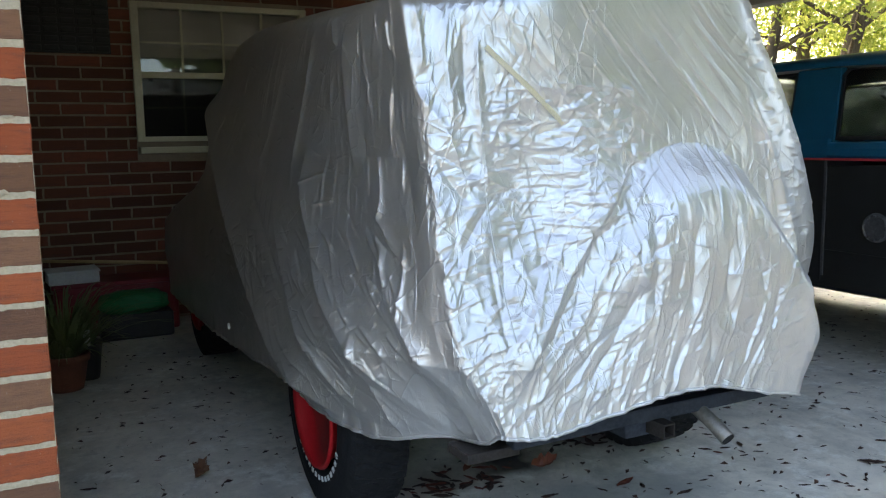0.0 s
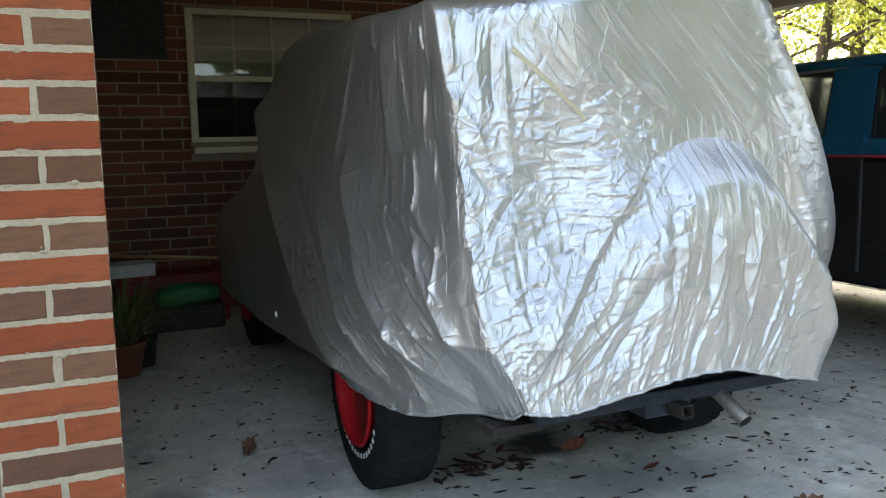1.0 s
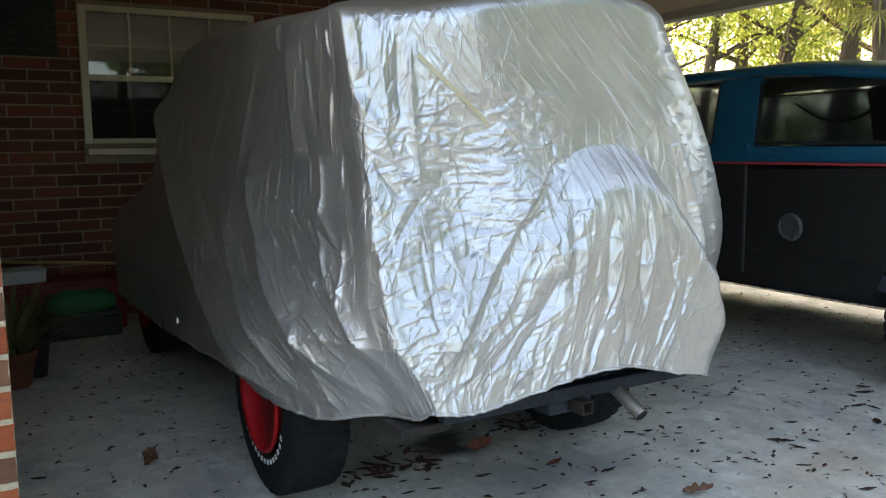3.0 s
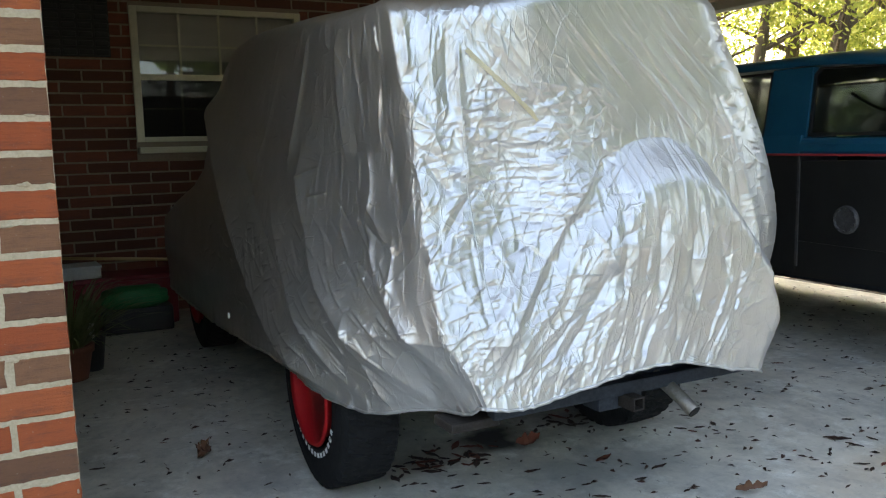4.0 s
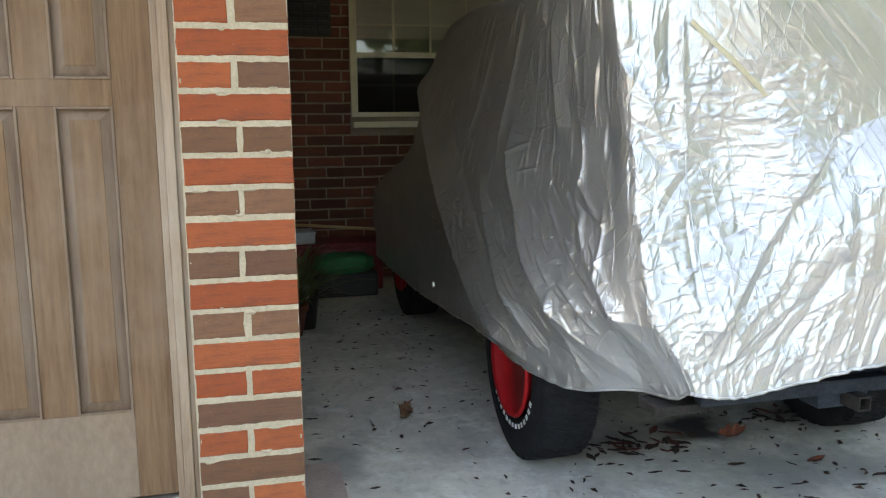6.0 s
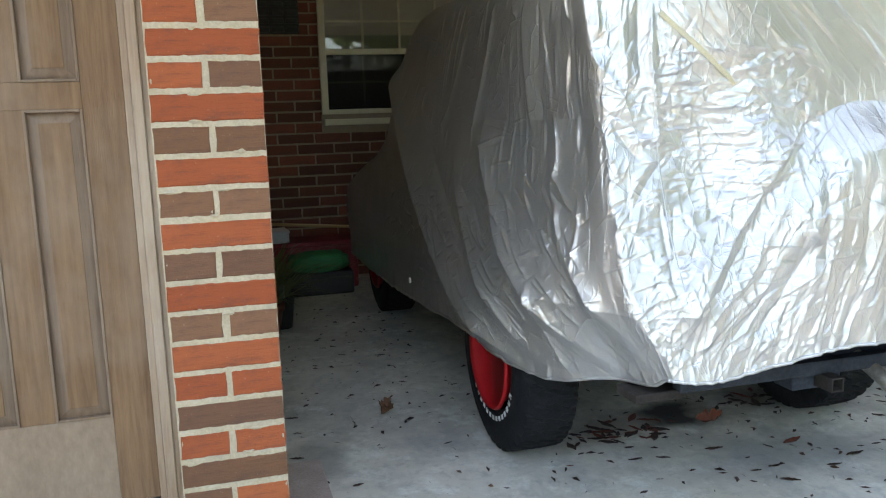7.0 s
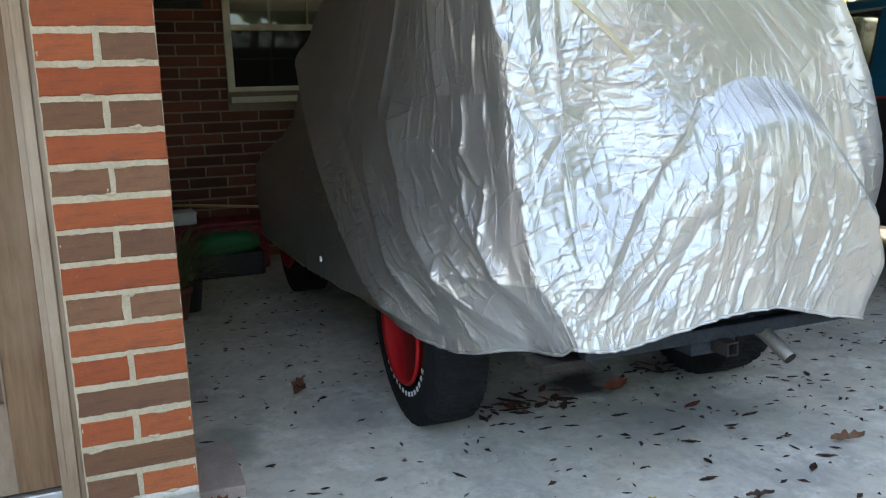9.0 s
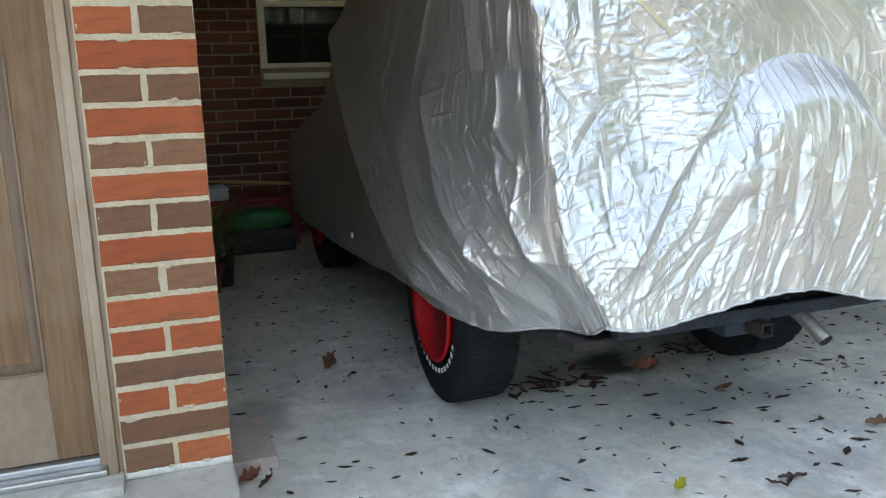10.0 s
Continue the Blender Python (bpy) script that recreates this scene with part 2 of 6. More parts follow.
M_COVER = cover_material()
M_STRAP = worn("strap_webbing", (0.56, 0.50, 0.33), (0.68, 0.62, 0.44), 0.5, 0.2, 40, 300, 0.3)
M_RUBBER = worn("rubber", (0.008, 0.0085, 0.0095), (0.020, 0.021, 0.023), 0.85, 0, 14, 140, 0.4, (1, 1, 1), 0.15)
M_RED_PAINT = worn("red_paint", (0.36, 0.010, 0.014), (0.50, 0.016, 0.022), 0.55, 0, 7, 90, 0.08, (1, 1, 1), 0.2)
M_WHITE_MARK = material("raised_white", (0.52, 0.52, 0.50), 0.7)
M_CHASSIS = worn("chassis_paint", (0.014, 0.018, 0.024), (0.045, 0.054, 0.068), 0.6, 0.0, 9, 90, 0.3, (1, 1, 1), 0.15)
M_RUST = worn("dull_steel", (0.018, 0.016, 0.015), (0.05, 0.044, 0.040), 0.75, 0.0, 14, 120, 0.4, (1, 1, 1), 0.1)
M_PIPE = worn("exhaust_steel", (0.28, 0.26, 0.22), (0.52, 0.49, 0.43), 0.4, 0.85, 12, 90, 0.15)
# near-black for discs that paint the darkness inside holes
M_HOLE_BLACK = material("hole_black", (0.008, 0.008, 0.008), 0.9)
M_BLUE = worn("blue_paint", (0.006, 0.085, 0.165), (0.010, 0.125, 0.225), 0.28, 0.25, 4, 200, 0.02)
M_BLACK = worn("black_paint", (0.011, 0.011, 0.011), (0.023, 0.023, 0.0225), 0.42, 0.0, 4, 160, 0.03)
M_RED_LINE = material("red_pinstripe", (0.36, 0.03, 0.04), 0.5)
M_TRIMBLACK = material("black_trim", (0.012, 0.012, 0.013), 0.5)
M_SEAT = worn("seat_cloth", (0.05, 0.05, 0.055), (0.09, 0.09, 0.095), 0.9, 0, 20, 200, 0.2)
M_GREY_CAP = worn("grey_cap", (0.05, 0.05, 0.052), (0.11, 0.11, 0.115), 0.5, 0.3, 30, 120, 0.1)
M_TERRACOTTA = worn("terracotta", (0.13, 0.04, 0.024), (0.22, 0.08, 0.045), 0.85, 0, 16, 120, 0.3)
M_BLACKPOT = worn("black_plastic", (0.012, 0.012, 0.012), (0.03, 0.03, 0.03), 0.5, 0, 16, 120, 0.1)
M_TAG = material("white_tag", (0.8, 0.8, 0.78), 0.6)
M_SOIL = worn("soil", (0.03, 0.022, 0.015), (0.08, 0.06, 0.04), 0.95, 0, 20, 90, 0.8)
M_GREENBAG = worn("green_plastic", (0.010, 0.13, 0.042), (0.022, 0.24, 0.08), 0.5, 0, 12, 90, 0.3)
M_REDTUB = worn("red_plastic", (0.16, 0.008, 0.014), (0.25, 0.016, 0.024), 0.5, 0, 8, 120, 0.1)
M_PALEBOX = worn("pale_lid", (0.50, 0.56, 0.60), (0.68, 0.72, 0.74), 0.6, 0, 9, 120, 0.15)


def leafy(name, dark, light, glow=0.45):
    """Leaf with light shining through; each leaf has its own shade."""
    m = material(name, light, 0.5, 0, 0.35)
    t = m.node_tree
    rnd = t.nodes.new("ShaderNodeNewGeometry").outputs["Random Per Island"]
    col = ramp(m, rnd, [(0.0, dark), (1.0, light)])
    plug(m, "Base Color", col)
    tr = t.nodes.new("ShaderNodeBsdfTranslucent")
    t.links.new(col, tr.inputs["Color"])
    ms = t.nodes.new("ShaderNodeMixShader")
    ms.inputs["Fac"].default_value = glow
    t.links.new(t.nodes["Principled BSDF"].outputs[0], ms.inputs[1])
    t.links.new(tr.outputs[0], ms.inputs[2])
    t.links.new(ms.outputs[0], t.nodes["Material Output"].inputs["Surface"])
    return m


M_LEAF = leafy("tree_leaf", (0.16, 0.23, 0.035), (0.50, 0.52, 0.13), 0.55)
M_LEAF_DARK = leafy("shrub_leaf", (0.026, 0.048, 0.018), (0.075, 0.11, 0.042), 0.3)
M_PALM = leafy("palm_leaf", (0.16, 0.17, 0.035), (0.40, 0.36, 0.10), 0.4)
M_GRASS = leafy("pot_grass", (0.05, 0.08, 0.028), (0.20, 0.24, 0.10), 0.35)
M_DEAD = leafy("dead_leaf", (0.024, 0.016, 0.013), (0.10, 0.055, 0.042), 0.1)
M_DEAD_RED = leafy("red_leaf", (0.12, 0.035, 0.022), (0.25, 0.085, 0.055), 0.15)
M_YELLOW = leafy("yellow_leaf", (0.36, 0.34, 0.03), (0.5, 0.46, 0.06), 0.3)
M_BARK = worn("bark", (0.05, 0.038, 0.028), (0.17, 0.135, 0.10), 0.95, 0, 7, 50, 0.9, (3, 3, 0.6))
M_GROUND = worn("leafy_ground", (0.055, 0.054, 0.05), (0.12, 0.117, 0.11), 0.95, 0, 1.2, 25, 0.6)
M_APRON = worn("drive_asphalt", (0.060, 0.060, 0.059), (0.105, 0.104, 0.102), 0.9, 0, 1.5, 40, 0.4)
M_SAND = worn("pale_drive", (0.11, 0.108, 0.104), (0.20, 0.195, 0.188), 0.9, 0, 1.5, 40, 0.4)


# ---- mesh helpers ----
def part(name, bm, mat, parent=None, label="", smooth=False):
    me = bpy.data.meshes.new(name)
    bm.to_mesh(me)
    bm.free()
    if smooth:
        for p in me.polygons:
            p.use_smooth = True
    me.materials.append(mat)
    ob = new(name, me)
    ob.parent = parent
    if label:
        ob["label"] = label
    return ob


def thing(name, label, category, loc=(0, 0, 0), rz=0.0, group="", kind=""):
    ob = new(name)
    ob.matrix_basis = pose(*loc, 0, 0, rz)
    return tagged(ob, label, category, group, kind)


def box(x0, x1, y0, y1, z0, z1, bevel=0.0, bm=None):
    made = bm or bmesh.new()
    m = Matrix.Translation(((x0 + x1) / 2, (y0 + y1) / 2, (z0 + z1) / 2)) @ Matrix.Diagonal((x1 - x0, y1 - y0, z1 - z0, 1))
    r = bmesh.ops.create_cube(made, size=1.0, matrix=m)
    if bevel:
        edges = list({e for v in r["verts"] for e in v.link_edges})
        bmesh.ops.bevel(made, geom=edges, offset=bevel, segments=2, affect="EDGES", profile=0.6)
    return made


def tube(points, radii, sides=10, caps=True, bm=None):
    """A tapered tube along a polyline."""
    made = bm or bmesh.new()
    pts = [Vector(p) for p in points]
    rings = []
    up = Vector((0.13, 0.21, 0.97))
    for i, p in enumerate(pts):
        d = (pts[min(i + 1, len(pts) - 1)] - pts[max(i - 1, 0)]).normalized()
        a = d.cross(up if abs(d.dot(up)) < 0.95 else Vector((1, 0, 0))).normalized()
        b = d.cross(a).normalized()
        r = radii[i] if hasattr(radii, "__len__") else radii
        rings.append([made.verts.new(p + r * (math.cos(2 * math.pi * k / sides) * a + math.sin(2 * math.pi * k / sides) * b)) for k in range(sides)])
    for q, s in zip(rings, rings[1:]):
        for k in range(sides):
            made.faces.new((q[k], q[(k + 1) % sides], s[(k + 1) % sides], s[k]))
    if caps:
        made.faces.new(rings[0][::-1])
        made.faces.new(rings[-1])
    return made


def lathe(profile, sides=40, bm=None, axis="x"):
    """Turns (along, radius) pairs about an axis through the origin."""
    made = bm or bmesh.new()
    rings = []
    for a, r in profile:
        ring = []
        for k in range(sides):
            c, s = math.cos(2 * math.pi * k / sides) * r, math.sin(2 * math.pi * k / sides) * r
            ring.append(made.verts.new((a, c, s) if axis == "x" else (c, s, a)))
        rings.append(ring)
    for q, s in zip(rings, rings[1:]):
        for k in range(sides):
            made.faces.new((q[k], s[k], s[(k + 1) % sides], q[(k + 1) % sides]))
    made.faces.new(rings[0])
    made.faces.new(rings[-1][::-1])
    bmesh.ops.recalc_face_normals(made, faces=made.faces)
    return made


def moved(bm, m):
    bmesh.ops.transform(bm, matrix=m, verts=bm.verts)
    return bm


# ---- the setting ----
CARPORT_X1, ROOF_Y0, FAR_Y, CEIL = 5.75, -0.55, 4.2, 2.48

ground = part("ground", box(-150, 150, -150, 150, -0.30, -0.05), M_GROUND)
tagged(ground, "leaf-strewn bare ground under the trees around the carport", "ground", kind="structure")
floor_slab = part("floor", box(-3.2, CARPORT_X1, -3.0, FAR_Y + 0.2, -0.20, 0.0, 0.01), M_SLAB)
tagged(floor_slab, "stained blue-grey concrete carport slab with leaf litter", "floor", kind="structure")
drive = part("driveway", box(CARPORT_X1 + 0.01, 7.1, -1.0, 14.0, -0.2, -0.03), M_SAND)
tagged(drive, "pale sunlit gravel drive beside the carport", "driveway", kind="structure")
apron = part("driveway", box(-2.0, 6.4, -34.0, -3.01, -0.2, -0.012, 0.01), M_APRON)
tagged(apron, "worn asphalt drive leading up to the carport", "driveway", kind="structure")
step_pad = part("door_step", box(-2.4, 0.0, -1.05, 0.30, -0.02, 0.168, 0.008), M_STEP)
tagged(step_pad, "raised concrete step in front of the wooden door", "step", kind="structure")
sill_block = part("door_sill", box(-1.45, -0.282, -0.075, 0.10, 0.160, 0.192, 0.006), M_STEP)
tagged(sill_block, "low concrete sill under the door threshold", "door sill", kind="structure")
ledge = part("ledge", box(0.004, 0.155, 0.26, 0.62, -0.01, 0.04, 0.006), M_PAVER)
tagged(ledge, "worn brownish paver lying at the foot of the pier", "paver", kind="structure")

ceiling = part("ceiling", box(-3.4, CARPORT_X1 + 0.3, ROOF_Y0, FAR_Y, CEIL, CEIL + 0.06), M_CEILING)
tagged(ceiling, "dull painted carport ceiling", "ceiling", kind="structure")
roof = part("roof", box(-3.8, CARPORT_X1 + 0.45, ROOF_Y0 - 0.06, 11.5, CEIL + 0.20, CEIL + 0.32), M_SHINGLE)
tagged(roof, "low dark shingle roof over carport and house", "roof", kind="structure")
fascia = part("fascia", box(-3.8, CARPORT_X1 + 0.45, ROOF_Y0 - 0.04, ROOF_Y0 - 0.002, CEIL - 0.14, CEIL + 0.20), M_FASCIA)
tagged(fascia, "cream painted fascia board along the carport front", "fascia", kind="structure")
beam = part("beam", box(CARPORT_X1 + 0.06, CARPORT_X1 + 0.24, ROOF_Y0, FAR_Y, CEIL - 0.08, CEIL + 0.20, 0.006), M_FASCIA)
tagged(beam, "cream painted beam along the open side of the carport", "beam", kind="structure")

# walls that close the place
WIN_X0, WIN_X1, WIN_Z0, WIN_Z1 = 0.70, 1.965, 1.289, 2.262
wall_far = new("wall_north")
tagged(wall_far, "dark red brick house wall with pale mortar", "wall", kind="structure")
core = bmesh.new()
for a in ((-3.4, WIN_X0, 0, CEIL), (WIN_X1, CARPORT_X1, 0, CEIL), (WIN_X0, WIN_X1, 0, WIN_Z0 - 0.085), (WIN_X0, WIN_X1, WIN_Z1, CEIL)):
    box(a[0], a[1], FAR_Y + 0.004, FAR_Y + 0.22, a[2], a[3], 0, core)
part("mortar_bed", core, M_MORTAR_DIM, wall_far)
house_box = bmesh.new()
box(-3.4, CARPORT_X1, 11.0, 11.2, 0, CEIL, 0, house_box)
box(-3.6, -3.4, -0.0, 11.2, 0, CEIL, 0, house_box)
box(CARPORT_X1 - 0.2, CARPORT_X1, FAR_Y + 0.22, 11.0, 0, CEIL, 0, house_box)
tagged(part("wall_house", house_box, M_PLASTER), "plain outer walls of the house", "wall", kind="structure")
room = bmesh.new()
box(0.0, 3.2, FAR_Y + 2.6, FAR_Y + 2.66, 0.0, CEIL, 0, room)
box(-0.06, 0.0, FAR_Y + 0.22, FAR_Y + 2.66, 0.0, CEIL, 0, room)
box(3.2, 3.26, FAR_Y + 0.22, FAR_Y + 2.66, 0.0, CEIL, 0, room)
box(-0.06, 3.26, FAR_Y + 0.22, FAR_Y + 2.66, CEIL - 0.02, CEIL + 0.04, 0, room)
tagged(part("wall_room", room, M_PLASTER), "dim plastered room behind the window", "wall", kind="structure")
# unseen closing wall; its brown is set to tint the cover flank's reflection
part_wall = part("wall_west", box(-0.16, -0.02, 0.285, FAR_Y, 0.0, CEIL), M_PANELLING)
tagged(part_wall, "unseen brown inner wall added behind the pier, toned for the cover's reflections", "wall", kind="structure")
wall_front = bmesh.new()
box(-3.4, -1.40, 0.02, 0.22, 0.0, CEIL, 0, wall_front)
box(-1.40, -0.285, 0.02, 0.22, 2.30, CEIL, 0, wall_front)
box(-1.40, -0.285, 0.24, 0.28, 0.0, CEIL, 0, wall_front)
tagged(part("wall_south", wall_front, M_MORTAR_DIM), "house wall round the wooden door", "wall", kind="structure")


# ---- window ----
def build_window():
    win = thing("window_1", "cream single-hung window with divided panes, shut", "window", kind="structure")
    y0, y1 = FAR_Y - 0.022, FAR_Y + 0.05
    fr = bmesh.new()
    box(WIN_X0, WIN_X0 + 0.052, y0, y1, WIN_Z0, WIN_Z1, 0.004, fr)
    box(WIN_X1 - 0.052, WIN_X1, y0, y1, WIN_Z0, WIN_Z1, 0.004, fr)
    box(WIN_X0 + 0.052, WIN_X1 - 0.052, y0, y1, WIN_Z1 - 0.042, WIN_Z1, 0.004, fr)
    box(WIN_X0 + 0.052, WIN_X1 - 0.052, y0, y1, WIN_Z0, WIN_Z0 + 0.036, 0.004, fr)
    part("window_frame", fr, M_FRAME, win)
    part("meeting_rail", box(WIN_X0 + 0.052, WIN_X1 - 0.052, y0 - 0.004, y1 - 0.01, 1.735, 1.778, 0.003), M_FRAME, win)
    part("window_sill", box(WIN_X0 + 0.012, WIN_X1 - 0.012, FAR_Y - 0.045, FAR_Y + 0.06, 1.206, 1.252, 0.006), M_FRAME, win)
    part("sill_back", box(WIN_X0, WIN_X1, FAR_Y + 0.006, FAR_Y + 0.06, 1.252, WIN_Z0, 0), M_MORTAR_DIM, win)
    xs = [WIN_X0 + 0.052 + (WIN_X1 - WIN_X0 - 0.104) * k / 4 for k in range(5)]
    for x in xs[1:-1]:
        part("muntin", box(x - 0.008, x + 0.008, y0 + 0.018, y0 + 0.03, 1.778, WIN_Z1 - 0.042), M_FRAME, win)
        part("muntin", box(x - 0.008, x + 0.008, y0 + 0.05, y0 + 0.06, WIN_Z0 + 0.036, 1.735), M_FRAME, win)
    for a, b in zip(xs, xs[1:]):
        part("muntin", box(a + 0.008, b - 0.008, y0 + 0.018, y0 + 0.03, 1.978, 1.992), M_FRAME, win)
        part("muntin", box(a + 0.008, b - 0.008, y0 + 0.05, y0 + 0.06, 1.524, 1.538), M_FRAME, win)
    up = part("pane", box(xs[0], xs[-1], y0 + 0.034, y0 + 0.038, 1.778, WIN_Z1 - 0.042), M_GLASS, win)
    lo = part("pane", box(xs[0], xs[-1], y0 + 0.038, y0 + 0.042, WIN_Z0 + 0.036, 1.735), M_GLASS, win)
    part("roller_shade", box(xs[0] + 0.004, xs[-1] - 0.004, y0 + 0.064, y0 + 0.068, 1.885, WIN_Z1 - 0.045), M_SHADE, win, "brown shade drawn partway down inside")
    part("insect_screen", box(xs[0], xs[-1], y0 + 0.012, y0 + 0.013, WIN_Z0 + 0.036, 1.735), M_SCREEN, win, "dark mesh screen over the lower sash").visible_shadow = False
    up.visible_shadow = lo.visible_shadow = False
    part("latch", box(xs[0] + 0.045, xs[0] + 0.075, y0 - 0.008, y0 + 0.012, 1.712, 1.736, 0.003), M_TRIMBLACK, win)


build_window()


# ---- door ----
def build_door():
    door = thing("door_1", "weathered brown wooden panel door, closed", "door", kind="structure")
    y = 0.055
    x1, x0, z0, z1 = -0.342, -1.132, 0.236, 2.27
    st = 0.100                                     # stile width
    part("slab", box(x0, x1, y + 0.016, y + 0.045, z0, z1), M_DOOR, door)
    for a, b in ((x0, x0 + st), (x1 - st, x1)):
        part("stile", box(a, b, y, y + 0.016, z0, z1, 0.002), M_DOOR, door)
    a, b = x0 + st, x1 - st
    for r0, r1 in ((z0, 0.478), (1.285, 1.352), (1.93, 1.98), (2.19, z1)):
        part("rail", box(a, b, y + 0.0005, y + 0.016, r0, r1, 0.002), M_ALU_DULL if r0 == z0 else M_DOOR, door)
    n = 3
    w = (b - a - 0.085 * (n - 1)) / n
    for k in range(n):
        p0 = a + k * (w + 0.085)
        if k:
            for q0, q1 in ((0.478, 1.285), (1.352, 1.93), (1.98, 2.19)):
                part("mullion", box(p0 - 0.085, p0, y + 0.001, y + 0.016, q0, q1, 0.002), M_DOOR, door)
        for q0, q1 in ((0.478, 1.285), (1.352, 1.93), (1.98, 2.19)):
            pb = bmesh.new()
            v = [pb.verts.new(c) for c in ((p0 + 0.004, y + 0.0155, q0 + 0.004), (p0 + w - 0.004, y + 0.0155, q0 + 0.004), (p0 + w - 0.004, y + 0.0155, q1 - 0.004), (p0 + 0.004, y + 0.0155, q1 - 0.004))]
            u = [pb.verts.new(c) for c in ((p0 + 0.034, y + 0.004, q0 + 0.034), (p0 + w - 0.034, y + 0.004, q0 + 0.034), (p0 + w - 0.034, y + 0.004, q1 - 0.034), (p0 + 0.034, y + 0.004, q1 - 0.034))]
            for k2 in range(4):
                pb.faces.new((v[k2], v[(k2 + 1) % 4], u[(k2 + 1) % 4], u[k2]))
            field = part("panel", pb, M_DOOR_GREY, door, "bleached panel bevel")
            part("panel_field", box(p0 + 0.0335, p0 + w - 0.0335, y + 0.0022, y + 0.012, q0 + 0.0335, q1 - 0.0335, 0.0015), M_DOOR, field)
            for m0, m1, m2, m3 in ((p0, p0 + 0.007, q0, q1), (p0 + w - 0.007, p0 + w, q0, q1), (p0 + 0.007, p0 + w - 0.007, q0, q0 + 0.007), (p0 + 0.007, p0 + w - 0.007, q1 - 0.007, q1)):
                part("moulding", box(m0, m1, y - 0.003, y + 0.014, m2, m3, 0.002), M_DOOR_GREY, field)
    for a, b, c in ((x1 + 0.002, x1 + 0.022, 0.028), (x1 + 0.022, x1 + 0.047, 0.006), (x1 + 0.047, x1 + 0.062, 0.018)):
        part("casing", box(a, b, c, 0.10, 0.19, 2.36, 0.004), M_TRIM, door, "split weathered casing board")
        part("casing", box(x0 - (b - x1), x0 - (a - x1), c, 0.10, 0.19, 2.36, 0.004), M_TRIM, door)
    part("casing", box(x0 - 0.06, x1 + 0.06, 0.01, 0.10, 2.272, 2.36, 0.004), M_TRIM, door)
    part("threshold", box(x0 - 0.02, x1 + 0.02, -0.005, 0.10, 0.192, 0.212, 0.006), M_ALU, door, "grey aluminium threshold")
    part("threshold", box(x0 - 0.02, x1 + 0.005, 0.035, 0.10, 0.212, 0.232, 0.005), M_ALU, door)


build_door()


# ---- dark block screen high on the house wall ----
def build_vent():
    v = thing("wall_vent", "dark ribbed vent blocks set into the brick wall", "vent")
    x0, x1, z0, z1 = 0.03, 0.562, 1.893, 2.50
    part("backing", box(x0, x1, FAR_Y - 0.004, FAR_Y + 0.02, z0, z1), M_VENT, v)
    n = 10
    for k in range(n):
        za = z0 + (z1 - z0) * k / n
        for j in range(5):
            xa = x0 + (x1 - x0) * j / 5
            part("rib", box(xa + 0.008, xa + (x1 - x0) / 5 - 0.006, FAR_Y - 0.03, FAR_Y - 0.004, za + 0.012, za + (z1 - z0) / n - 0.010, 0.009), M_VENT, v)


build_vent()


# ---- wheels ----
def tyre_mesh(r, w, rim_r):
    """A treaded tyre about the x axis, outer side towards -x, as one surface."""
    h = w / 2
    prof = [(-0.80, rim_r), (-0.95, rim_r + 0.018), (-1.0, rim_r + (r - rim_r) * 0.45), (-0.97, rim_r + (r - rim_r) * 0.72), (-0.93, r - 0.028)]
    tread = [-0.84, -0.62, -0.58, -0.30, -0.26, -0.02, 0.02, 0.26, 0.30, 0.58, 0.62, 0.84]
    cross = prof + [(t, None) for t in tread] + [(-a, b) for a, b in prof[::-1]]
    n = 180
    bm = bmesh.new()
    rings = []
    for k in range(n):
        a = 2 * math.pi * k / n
        ring = []
        for q, (t, rr) in enumerate(cross):
            if rr is None:
                b = (q - len(prof) + 1) // 2
                up = (k + 2 * (b % 2) + (1 if b % 3 else 0)) % 5 != 0
                rr = r - 0.004 * abs(t) ** 2 - (0.0 if up else 0.009)
            ring.append(bm.verts.new((t * h, math.cos(a) * rr, math.sin(a) * rr)))
        rings.append(ring)
    for k in range(n):
        p, q = rings[k], rings[(k + 1) % n]
        for c in range(len(cross) - 1):
            bm.faces.new((p[c], p[c + 1], q[c + 1], q[c]))
    bmesh.ops.recalc_face_normals(bm, faces=bm.faces)
    return bm


def rim_mesh(r, depth):
    prof = [(-0.5 * depth, r + 0.004), (-0.56 * depth, r - 0.004), (-0.50 * depth, r - 0.016), (-0.36 * depth, r - 0.024), (-0.20 * depth, r - 0.045), (-0.16 * depth, r * 0.62), (-0.24 * depth, r * 0.50),
            (-0.22 * depth, r * 0.30), (-0.40 * depth, r * 0.24), (-0.42 * depth, r * 0.05)]
    return lathe(prof, 48)


